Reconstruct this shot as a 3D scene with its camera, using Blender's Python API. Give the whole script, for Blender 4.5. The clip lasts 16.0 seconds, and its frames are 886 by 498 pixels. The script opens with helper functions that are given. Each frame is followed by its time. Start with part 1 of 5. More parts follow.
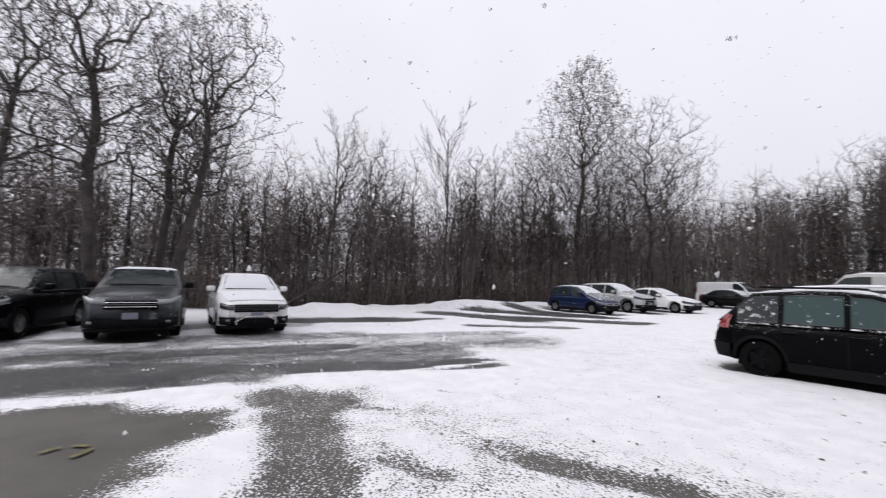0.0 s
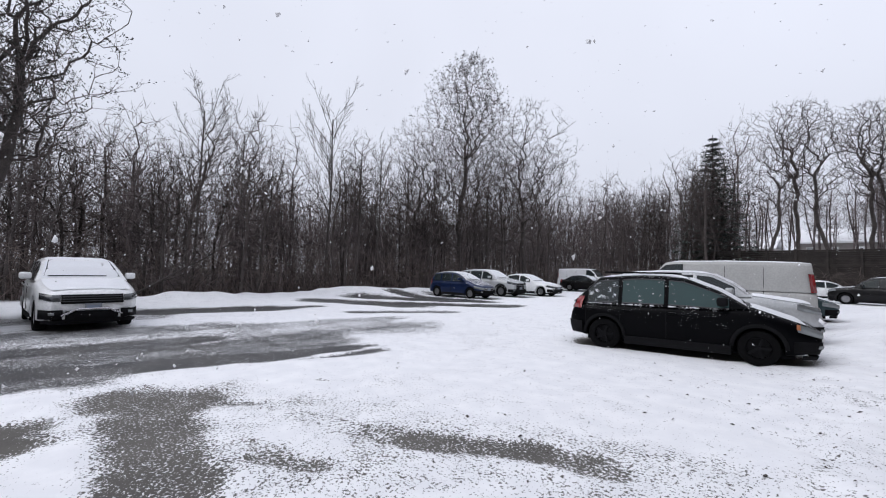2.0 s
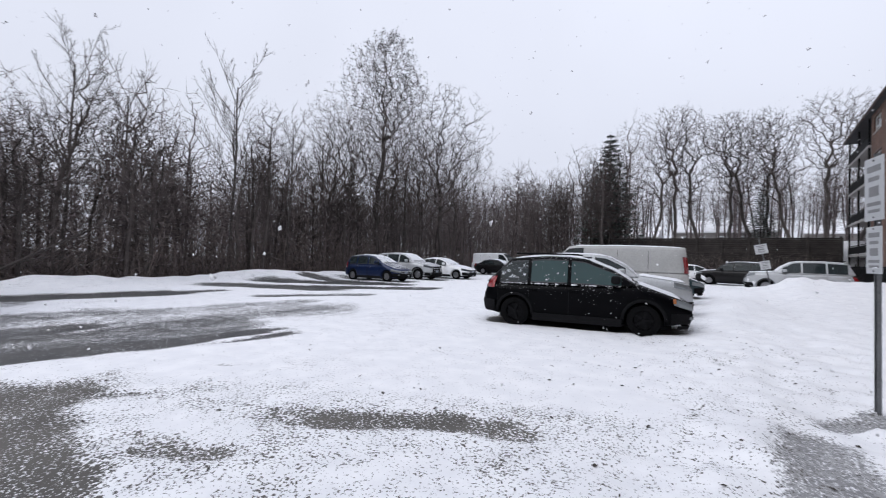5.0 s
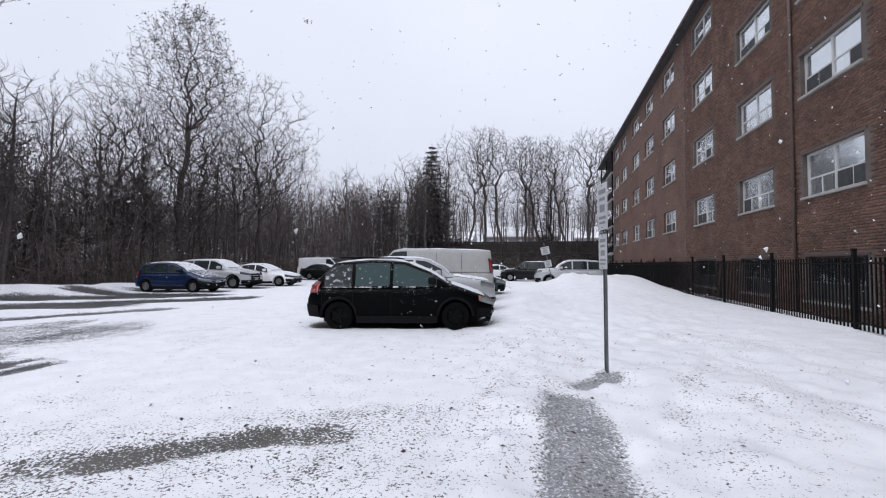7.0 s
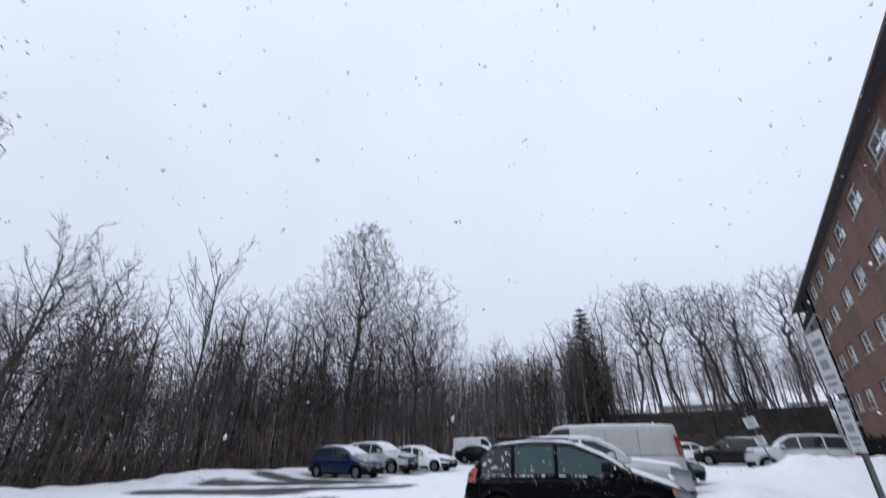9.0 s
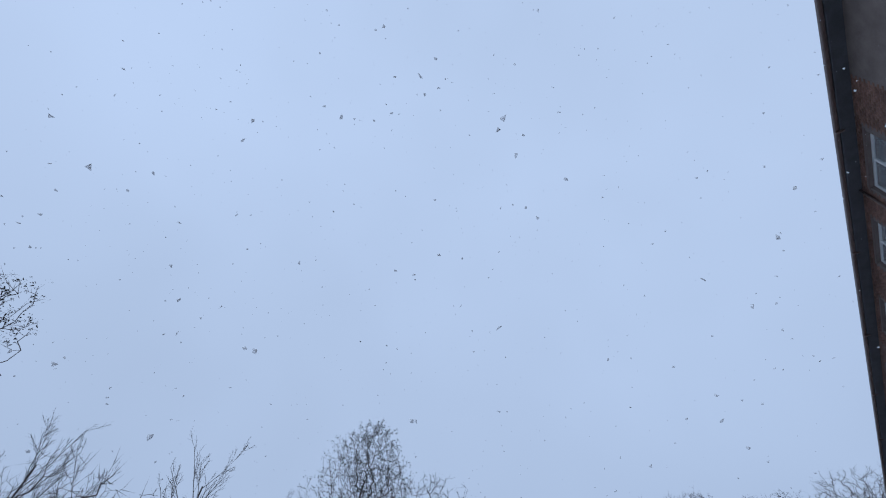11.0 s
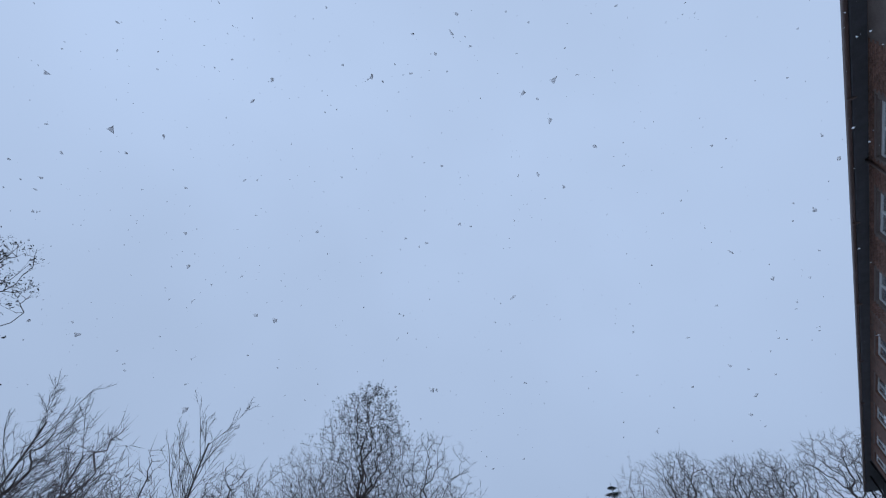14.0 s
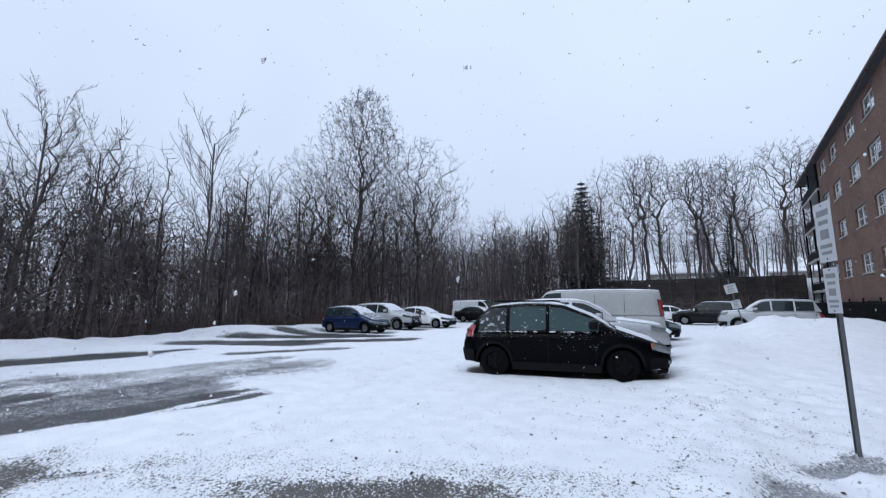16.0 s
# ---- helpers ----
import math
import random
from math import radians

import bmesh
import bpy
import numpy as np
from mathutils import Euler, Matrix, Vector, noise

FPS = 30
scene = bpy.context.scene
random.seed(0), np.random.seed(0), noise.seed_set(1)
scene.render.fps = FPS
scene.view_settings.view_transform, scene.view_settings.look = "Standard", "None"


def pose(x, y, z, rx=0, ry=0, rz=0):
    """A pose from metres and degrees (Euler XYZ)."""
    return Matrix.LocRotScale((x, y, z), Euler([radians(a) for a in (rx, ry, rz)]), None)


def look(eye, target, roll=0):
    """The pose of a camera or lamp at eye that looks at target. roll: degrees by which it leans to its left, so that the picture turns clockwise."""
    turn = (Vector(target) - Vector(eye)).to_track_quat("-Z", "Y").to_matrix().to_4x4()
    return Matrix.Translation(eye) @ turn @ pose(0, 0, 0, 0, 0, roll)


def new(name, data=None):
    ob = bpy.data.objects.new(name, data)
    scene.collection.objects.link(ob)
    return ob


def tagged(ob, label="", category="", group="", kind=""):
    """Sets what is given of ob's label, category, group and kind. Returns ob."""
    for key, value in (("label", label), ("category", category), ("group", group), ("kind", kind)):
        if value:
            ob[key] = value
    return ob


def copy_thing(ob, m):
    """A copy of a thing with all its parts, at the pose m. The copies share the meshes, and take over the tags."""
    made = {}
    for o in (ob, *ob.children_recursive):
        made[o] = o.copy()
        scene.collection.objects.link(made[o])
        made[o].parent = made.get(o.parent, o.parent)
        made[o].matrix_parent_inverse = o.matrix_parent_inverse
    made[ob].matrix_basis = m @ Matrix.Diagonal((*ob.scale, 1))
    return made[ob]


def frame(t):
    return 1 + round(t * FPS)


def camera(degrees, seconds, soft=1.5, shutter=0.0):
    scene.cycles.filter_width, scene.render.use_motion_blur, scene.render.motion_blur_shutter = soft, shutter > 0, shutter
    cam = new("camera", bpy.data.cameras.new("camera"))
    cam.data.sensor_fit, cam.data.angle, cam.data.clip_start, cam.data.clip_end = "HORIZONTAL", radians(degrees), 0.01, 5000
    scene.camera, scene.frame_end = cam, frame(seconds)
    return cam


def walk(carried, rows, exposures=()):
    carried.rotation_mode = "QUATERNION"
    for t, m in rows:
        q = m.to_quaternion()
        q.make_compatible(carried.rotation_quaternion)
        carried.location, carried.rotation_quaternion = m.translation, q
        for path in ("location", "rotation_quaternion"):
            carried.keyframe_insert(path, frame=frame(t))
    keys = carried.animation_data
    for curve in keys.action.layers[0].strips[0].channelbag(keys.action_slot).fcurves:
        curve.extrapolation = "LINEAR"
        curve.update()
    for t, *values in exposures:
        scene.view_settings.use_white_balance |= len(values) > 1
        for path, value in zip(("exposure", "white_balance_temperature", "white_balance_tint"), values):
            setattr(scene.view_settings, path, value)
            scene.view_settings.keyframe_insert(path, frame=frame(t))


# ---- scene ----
cam = camera(93.9, 16.0, soft=1.1, shutter=0.3)

PATH = [
    (0, (-0.057, 0.319, 1.58), (-1.852, 1.187, 1.736), 1.3),
    (0.5, (-0.043, 0.361, 1.573), (-1.657, 1.534, 1.704), 1.4),
    (1, (-0.039, 0.386, 1.56), (-1.544, 1.698, 1.678), 1.4),
    (1.5, (-0.047, 0.378, 1.557), (-1.527, 1.719, 1.668), 1.3),
    (2, (-0.077, 0.366, 1.556), (-1.569, 1.694, 1.661), 1.3),
    (2.5, (-0.072, 0.368, 1.555), (-1.571, 1.687, 1.649), 1.3),
    (3, (-0.072, 0.375, 1.549), (-1.561, 1.708, 1.629), 1.3),
    (5.5, (-0.132, 0.416, 1.45), (-1.127, 2.15, 1.495), 1.4),
    (6, (-0.036, 0.4, 1.46), (-0.761, 2.263, 1.511), 1.0),
    (6.5, (0.042, 0.358, 1.472), (-0.476, 2.289, 1.529), 0.6),
    (7, (0.048, 0.34, 1.473), (-0.421, 2.283, 1.546), 0.3),
    (7.5, (0.038, 0.347, 1.473), (-0.515, 2.266, 1.577), 0.0),
    (8, (0.018, 0.351, 1.471), (-0.691, 2.215, 1.627), -0.2),
    (8.5, (-0.015, 0.345, 1.488), (-0.947, 2.08, 1.832), -0.6),
    (9, (0.001, 0.383, 1.527), (-1.005, 1.886, 2.38), -0.6),
    (9.5, (0.072, 0.526, 1.565), (-0.783, 1.733, 2.911), -0.6),
    (10, (0.127, 0.593, 1.583), (-0.603, 1.605, 3.147), -0.4),
    (12.5, (0.084, 0.617, 1.603), (-0.645, 1.632, 3.164), -0.3),
    (13, (0.064, 0.607, 1.607), (-0.671, 1.636, 3.157), -0.4),
    (13.5, (0.049, 0.602, 1.62), (-0.705, 1.661, 3.14), -0.3),
    (14, (0.039, 0.574, 1.637), (-0.754, 1.692, 3.094), -0.2),
    (14.5, (0.026, 0.541, 1.656), (-0.845, 1.774, 2.967), -0.1),
    (15, (-0.016, 0.519, 1.625), (-1.016, 1.942, 2.614), -0.0),
    (15.5, (-0.07, 0.483, 1.546), (-1.164, 2.072, 2.074), -0.2),
    (16, (-0.087, 0.469, 1.508), (-1.197, 2.111, 1.78), -0.2),
]

# exposure and white balance follow the phone's own metering
EXPO = [(0.0, 0.05, 6500, 12), (1.5, -0.05, 6200, 11), (3.0, -0.05, 6150, 10), (7.0, -0.02, 6100, 11), (8.5, -0.02, 6100, 10), (9.0, -0.1, 5850, 9),
        (10.0, -0.52, 5060, 6), (13.0, -0.74, 4980, 5), (14.5, -0.72, 4980, 5), (15.5, -0.32, 5200, 5), (16.0, -0.12, 5450, 7)]
walk(cam, [(t, look(eye, target, roll)) for t, eye, target, roll in PATH], EXPO)

# ---- world and sun: thick snow cloud ----
world = bpy.data.worlds.new("overcast_sky")
scene.world = world
world.use_nodes = True
wn, wl = world.node_tree.nodes, world.node_tree.links
wn.clear()
sky = wn.new("ShaderNodeTexSky")
sky.sky_type, sky.sun_disc = "NISHITA", False
sky.sun_elevation, sky.sun_rotation = radians(35), radians(200)
sky.dust_density, sky.altitude = 4.0, 100
grey = wn.new("ShaderNodeMix")
grey.data_type = "RGBA"
grey.inputs[0].default_value = 0.93
grey.inputs[7].default_value = (9.0, 9.05, 9.75, 1)
bg = wn.new("ShaderNodeBackground")
bg.inputs[1].default_value = 0.094
wout = wn.new("ShaderNodeOutputWorld")
wl.new(sky.outputs[0], grey.inputs[6])
# a snow cloud is brighter overhead than at its foot
where, part_z, rise = wn.new("ShaderNodeTexCoord"), wn.new("ShaderNodeSeparateXYZ"), wn.new("ShaderNodeMapRange")
wl.new(where.outputs["Generated"], part_z.inputs[0])
wl.new(part_z.outputs[2], rise.inputs[0])
rise.inputs[1].default_value, rise.inputs[2].default_value, rise.inputs[3].default_value, rise.inputs[4].default_value = 0.0, 0.85, 0.885, 1.2
dim = wn.new("ShaderNodeVectorMath")
dim.operation = "SCALE"
wl.new(grey.outputs[2], dim.inputs[0])
cloud, thin, both = wn.new("ShaderNodeTexNoise"), wn.new("ShaderNodeMapRange"), wn.new("ShaderNodeMath")
cloud.inputs["Scale"].default_value, cloud.inputs["Detail"].default_value = 1.6, 3
thin.inputs[1].default_value, thin.inputs[2].default_value, thin.inputs[3].default_value, thin.inputs[4].default_value = 0.3, 0.7, 0.95, 1.05
both.operation = "MULTIPLY"
wl.new(where.outputs["Generated"], cloud.inputs["Vector"])
wl.new(cloud.outputs[0], thin.inputs[0])
wl.new(thin.outputs[0], both.inputs[0])
wl.new(rise.outputs[0], both.inputs[1])
wl.new(both.outputs[0], dim.inputs["Scale"])
wl.new(dim.outputs[0], bg.inputs[0])
wl.new(bg.outputs[0], wout.inputs[0])
sun = new("sun", bpy.data.lights.new("sun", "SUN"))
sun.data.energy, sun.data.angle, sun.data.color = 0.9, radians(40), (1, 0.98, 0.95)
sun.matrix_world = look((-20, -40, 60), (0, 0, 0))


# ---- materials ----
def material(name, color, rough=0.6, metal=0.0, vary=0.15, scale=3.0, bump=0.0, bump_scale=60.0, color2=None, obj_random=0.0, coat=0.0, island=0.0):
    m = bpy.data.materials.new(name)
    m.use_nodes = True
    n, l = m.node_tree.nodes, m.node_tree.links
    b = n["Principled BSDF"]
    b.inputs["Roughness"].default_value, b.inputs["Metallic"].default_value = rough, metal
    b.inputs["Coat Weight"].default_value = coat
    geo = n.new("ShaderNodeNewGeometry")
    big, small = n.new("ShaderNodeTexNoise"), n.new("ShaderNodeTexNoise")
    big.inputs["Scale"].default_value, big.inputs["Detail"].default_value = scale, 4
    small.inputs["Scale"].default_value, small.inputs["Detail"].default_value = scale * 14, 3
    l.new(geo.outputs["Position"], big.inputs["Vector"])
    l.new(geo.outputs["Position"], small.inputs["Vector"])
    add = n.new("ShaderNodeMath")
    add.operation = "ADD"
    l.new(big.outputs[0], add.inputs[0])
    l.new(small.outputs[0], add.inputs[1])
    ramp = n.new("ShaderNodeValToRGB")
    half = n.new("ShaderNodeMath")
    half.operation = "MULTIPLY"
    half.inputs[1].default_value = 0.5
    l.new(add.outputs[0], half.inputs[0])
    l.new(half.outputs[0], ramp.inputs[0])
    c2 = color2 or tuple(min(1, c * (1 + vary)) for c in color)
    ramp.color_ramp.elements[0].position, ramp.color_ramp.elements[1].position = 0.38, 0.62
    ramp.color_ramp.elements[0].color = (*(c * (1 - vary) for c in color), 1)
    ramp.color_ramp.elements[1].color = (*c2, 1)
    last = ramp.outputs[0]
    if obj_random or island:
        hsv = n.new("ShaderNodeHueSaturation")
        mul = n.new("ShaderNodeMapRange")
        amount = obj_random or island
        mul.inputs[3].default_value, mul.inputs[4].default_value = 1 - amount, 1 + amount
        if obj_random:
            info = n.new("ShaderNodeObjectInfo")
            l.new(info.outputs["Random"], mul.inputs[0])
        else:
            l.new(geo.outputs["Random Per Island"], mul.inputs[0])
        l.new(mul.outputs[0], hsv.inputs["Value"])
        l.new(last, hsv.inputs["Color"])
        last = hsv.outputs[0]
    l.new(last, b.inputs["Base Color"])
    if bump:
        bn, tex = n.new("ShaderNodeBump"), n.new("ShaderNodeTexNoise")
        tex.inputs["Scale"].default_value, tex.inputs["Detail"].default_value = bump_scale, 5
        l.new(geo.outputs["Position"], tex.inputs["Vector"])
        l.new(tex.outputs[0], bn.inputs["Height"])
        bn.inputs["Strength"].default_value, bn.inputs["Distance"].default_value = bump, 0.02
        l.new(bn.outputs[0], b.inputs["Normal"])
    return m


SNOW = material("snow", (0.86, 0.865, 0.885), 0.75, 0, 0.03, 2.0, 0.5, 25)
BARK = material("bark", (0.055, 0.046, 0.043), 0.95, 0, 0.3, 2.5, 0.8, 30, (0.095, 0.08, 0.074), 0.3)
TWIG = material("twig_bark", (0.07, 0.056, 0.053), 0.95, 0, 0.25, 0.8, 0, 30, (0.115, 0.095, 0.09), 0.3)
# bark paled beyond the near trees': snowfall haze put into the colour
HAZEWOOD = material("haze_paled_bark", (0.1, 0.08, 0.078), 0.95, 0, 0.25, 0.5, 0, 30, (0.185, 0.153, 0.15), 0, 0, 0.5)
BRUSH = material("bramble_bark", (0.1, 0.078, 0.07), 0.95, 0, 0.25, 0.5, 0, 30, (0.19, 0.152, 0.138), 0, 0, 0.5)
PALEBARK = material("pale_bark", (0.07, 0.06, 0.056), 0.95, 0, 0.3, 2.0, 0.5, 30, (0.14, 0.125, 0.118), 0.15)
DEADLEAF = material("withered_leaves", (0.036, 0.037, 0.033), 0.9, 0, 0.3, 1.5, 0, 30, (0.075, 0.073, 0.067))
# dark green needles, greyed and lightened in colour to stand for distance haze
HAZENEEDLE = material("haze_paled_needles", (0.05, 0.068, 0.06), 0.8, 0, 0.3, 1.5, 0, 30, (0.105, 0.128, 0.115))
BRICK = material("brick_clay", (0.11, 0.057, 0.04), 0.85, 0, 0.25, 1.2, 0.4, 90, (0.172, 0.094, 0.066), 0.25)
BRICKS = material("brick_clay_field", (0.11, 0.057, 0.04), 0.85, 0, 0.25, 1.2, 0.4, 90, (0.172, 0.094, 0.066), 0, 0, 0.3)
MORTAR = material("mortar", (0.13, 0.105, 0.092), 0.95, 0, 0.2, 3, 0.3, 80)
FRAMEMAT = material("painted_window_frame", (0.55, 0.55, 0.54), 0.5, 0, 0.08, 4)
BROWNTRIM = material("brown_lintel_metal", (0.09, 0.06, 0.05), 0.5, 0, 0.15, 4)
STONE = material("sill_stone", (0.36, 0.34, 0.32), 0.85, 0, 0.15, 5, 0.3, 60)
IRON = material("black_iron", (0.004, 0.004, 0.0045), 0.8, 0.0, 0.2, 5)
IRON.node_tree.nodes["Principled BSDF"].inputs["Specular IOR Level"].default_value = 0.2
STEEL = material("galvanised_steel", (0.16, 0.165, 0.17), 0.5, 0.7, 0.25, 6)
SIGNWHITE = material("sign_white", (0.5, 0.51, 0.52), 0.4, 0, 0.06, 8)
SIGNINK = material("sign_ink", (0.22, 0.22, 0.225), 0.5, 0, 0.1, 8)
ROOFING = material("roof_felt", (0.05, 0.05, 0.055), 0.8, 0, 0.2, 3)
TIMBER = material("weathered_timber", (0.022, 0.018, 0.016), 0.95, 0, 0.3, 1.5, 0.5, 20, (0.045, 0.038, 0.034), 0.2)
CONCRETE = material("concrete", (0.32, 0.31, 0.3), 0.9, 0, 0.15, 3, 0.3, 40)
SIDING = material("house_siding", (0.28, 0.26, 0.25), 0.8, 0, 0.1, 3)
YELLOWPAINT = material("worn_yellow_paint", (0.17, 0.15, 0.07), 0.85, 0, 0.4, 14)
CURTAIN = material("curtain", (0.6, 0.6, 0.6), 0.9, 0, 0.15, 3)
SCREEN = material("insect_screen_mesh", (0.045, 0.048, 0.05), 0.8, 0, 0.3, 6)
# near-black colour that stands for the shade of unlit rooms
ROOMSHADE = material("painted_room_shade", (0.04, 0.04, 0.045), 0.9, 0, 0.3, 1)


def glass_material(name, tint, gloss):
    m = bpy.data.materials.new(name)
    m.use_nodes = True
    n, l = m.node_tree.nodes, m.node_tree.links
    b = n["Principled BSDF"]
    b.inputs["Base Color"].default_value = (*tint, 1)
    b.inputs["Roughness"].default_value, b.inputs["Alpha"].default_value = 0.04, gloss
    b.inputs["Specular IOR Level"].default_value = 1.0
    b.inputs["IOR"].default_value = 1.9
    tex = n.new("ShaderNodeTexNoise")
    tex.inputs["Scale"].default_value = 1.1
    bn = n.new("ShaderNodeBump")
    bn.inputs["Strength"].default_value, bn.inputs["Distance"].default_value = 0.15, 0.02
    l.new(tex.outputs[0], bn.inputs["Height"])
    l.new(bn.outputs[0], b.inputs["Normal"])
    return m


PANE = glass_material("window_glass", (0.82, 0.86, 0.88), 0.7)
PANE.node_tree.nodes["Principled BSDF"].inputs["Metallic"].default_value = 0.8
LOWPANE = glass_material("basement_window_glass", (0.03, 0.036, 0.042), 0.8)


def ground_material():
    m = bpy.data.materials.new("snowy_asphalt")
    m.use_nodes = True
    n, l = m.node_tree.nodes, m.node_tree.links
    b = n["Principled BSDF"]
    geo = n.new("ShaderNodeNewGeometry")

    def tex(scale, detail, rough=0.55):
        t = n.new("ShaderNodeTexNoise")
        t.inputs["Scale"].default_value, t.inputs["Detail"].default_value, t.inputs["Roughness"].default_value = scale, detail, rough
        l.new(geo.outputs["Position"], t.inputs["Vector"])
        return t.outputs[0]

    def math_(op, a, c):
        q = n.new("ShaderNodeMath")
        q.operation = op
        for k, v in ((0, a), (1, c)):
            if isinstance(v, (int, float)):
                q.inputs[k].default_value = v
            else:
                l.new(v, q.inputs[k])
        return q.outputs[0]

    def mix(f, a, c):
        q = n.new("ShaderNodeMix")
        q.data_type = "RGBA"
        l.new(f, q.inputs[0])
        for k, v in ((6, a), (7, c)):
            if isinstance(v, tuple):
                q.inputs[k].default_value = (*v, 1)
            else:
                l.new(v, q.inputs[k])
        return q.outputs[2]

    def ramp(f, lo, hi):
        q = n.new("ShaderNodeMapRange")
        q.interpolation_type = "SMOOTHSTEP"
        l.new(f, q.inputs[0])
        q.inputs[1].default_value, q.inputs[2].default_value = lo, hi
        return q.outputs[0]

    def attr(name):
        a = n.new("ShaderNodeAttribute")
        a.attribute_name = name
        return a.outputs["Fac"]

    speck, clump, wide, mid = tex(38, 2, 0.75), tex(11, 3), tex(0.9, 4), tex(2.8, 5, 0.65)
    field = math_("ADD", math_("MULTIPLY", math_("SUBTRACT", speck, 0.5), 2.45), math_("MULTIPLY", math_("SUBTRACT", clump, 0.5), 0.6))
    field = math_("ADD", field, math_("MULTIPLY", math_("SUBTRACT", wide, 0.5), 0.6))
    field = math_("ADD", field, math_("MULTIPLY", math_("SUBTRACT", mid, 0.5), 0.6))
    bare = ramp(math_("ADD", attr("bare"), math_("MULTIPLY", field, 1.0)), 0.42, 0.58)
    grain, blot = tex(160, 2), tex(0.8, 4)
    wet = mix(ramp(blot, 0.4, 0.6), (0.036, 0.036, 0.038), (0.066, 0.064, 0.062))
    dry = mix(ramp(blot, 0.35, 0.65), (0.075, 0.07, 0.063), (0.115, 0.107, 0.097))
    asphalt = mix(attr("dry"), wet, dry)
    asphalt = mix(math_("MULTIPLY", ramp(grain, 0.56, 0.7), 0.3), asphalt, (0.22, 0.21, 0.2))
    litter = mix(ramp(tex(5, 5), 0.4, 0.6), (0.03, 0.024, 0.02), (0.06, 0.05, 0.042))
    litter = mix(ramp(tex(2.2, 5), 0.66, 0.76), litter, (0.5, 0.5, 0.52))
    snow = mix(ramp(tex(3.0, 5), 0.35, 0.7), (0.82, 0.825, 0.85), (0.89, 0.892, 0.91))
    snow = mix(math_("MULTIPLY", ramp(math_("ADD", attr("slush"), math_("MULTIPLY", field, 0.42)), 0.34, 0.6), 0.86), snow, mix(ramp(clump, 0.35, 0.65), (0.12, 0.12, 0.124), (0.24, 0.238, 0.24)))
    top = mix(bare, snow, asphalt)
    l.new(mix(attr("litter"), top, litter), b.inputs["Base Color"])
    rgh = n.new("ShaderNodeMapRange")
    l.new(math_("MULTIPLY", bare, math_("SUBTRACT", 1.0, attr("dry"))), rgh.inputs[0])
    rgh.inputs[3].default_value, rgh.inputs[4].default_value = 0.8, 0.45
    l.new(rgh.outputs[0], b.inputs["Roughness"])
    h = math_("ADD", math_("MULTIPLY", bare, -1.0), math_("MULTIPLY", math_("ADD", speck, clump), 0.45))
    bn = n.new("ShaderNodeBump")
    bn.inputs["Strength"].default_value, bn.inputs["Distance"].default_value = 0.4, 0.02
    l.new(h, bn.inputs["Height"])
    l.new(bn.outputs[0], b.inputs["Normal"])
    return m


# ---- mesh helpers ----
def mesh_ob(name, verts, faces, mat, parent=None, label="", smooth=False):
    me = bpy.data.meshes.new(name)
    me.from_pydata([tuple(v) for v in verts], [], [tuple(f) for f in faces])
    me.update()
    if smooth:
        me.shade_smooth()
    me.materials.append(mat)
    ob = new(name, me)
    if parent:
        ob.parent = parent
    if label:
        ob["label"] = label
    return ob


def part(name, bm, mat, parent, label="", smooth=False):
    me = bpy.data.meshes.new(name)
    bmesh.ops.recalc_face_normals(bm, faces=bm.faces)
    bm.to_mesh(me)
    bm.free()
    if smooth:
        me.shade_smooth()
    me.materials.append(mat)
    ob = new(name, me)
    if parent:
        ob.parent = parent
    if label:
        ob["label"] = label
    return ob


def box_bm(x0, x1, y0, y1, z0, z1, bevel=0.0, bm=None):
    bm = bm or bmesh.new()
    r = bmesh.ops.create_cube(bm, size=1, matrix=Matrix.Translation(((x0 + x1) / 2, (y0 + y1) / 2, (z0 + z1) / 2)) @ Matrix.Diagonal((x1 - x0, y1 - y0, z1 - z0, 1)))
    if bevel:
        es = list({e for v in r["verts"] for e in v.link_edges})
        bmesh.ops.bevel(bm, geom=es, offset=bevel, segments=2, affect="EDGES", profile=0.5)
    return bm


def box(name, x0, x1, y0, y1, z0, z1, mat, parent=None, bevel=0.0, label=""):
    return part(name, box_bm(x0, x1, y0, y1, z0, z1, bevel), mat, parent, label)


def raw_mesh(name, verts, quads, mat, tris=None):
    """A mesh from numpy arrays of corners and of four-cornered (or three-cornered) faces."""
    me = bpy.data.meshes.new(name)
    faces = quads if tris is None else tris
    k = faces.shape[1]
    me.vertices.add(len(verts))
    me.vertices.foreach_set("co", np.ascontiguousarray(verts, np.float32).ravel())
    me.loops.add(faces.size)
    me.loops.foreach_set("vertex_index", np.ascontiguousarray(faces, np.int32).ravel())
    me.polygons.add(len(faces))
    me.polygons.foreach_set("loop_start", np.arange(0, faces.size, k, dtype=np.int32))
    me.update(calc_edges=True)
    me.validate()
    me.materials.append(mat)
    return me


def smooth01(a, lo, hi):
    t = np.clip((a - lo) / (hi - lo), 0, 1)
    return t * t * (3 - 2 * t)


def wavy(x, y, seed, freq):
    """Cheap smooth noise about 0, from sums of sines."""
    r = np.random.RandomState(seed)
    out = np.zeros_like(x)
    for k in range(7):
        a, p, f = r.uniform(0, 6.3), r.uniform(0, 6.3), freq * r.uniform(0.6, 1.9)
        out += np.sin(f * (x * np.cos(a) + y * np.sin(a)) + p)
    return out / 4


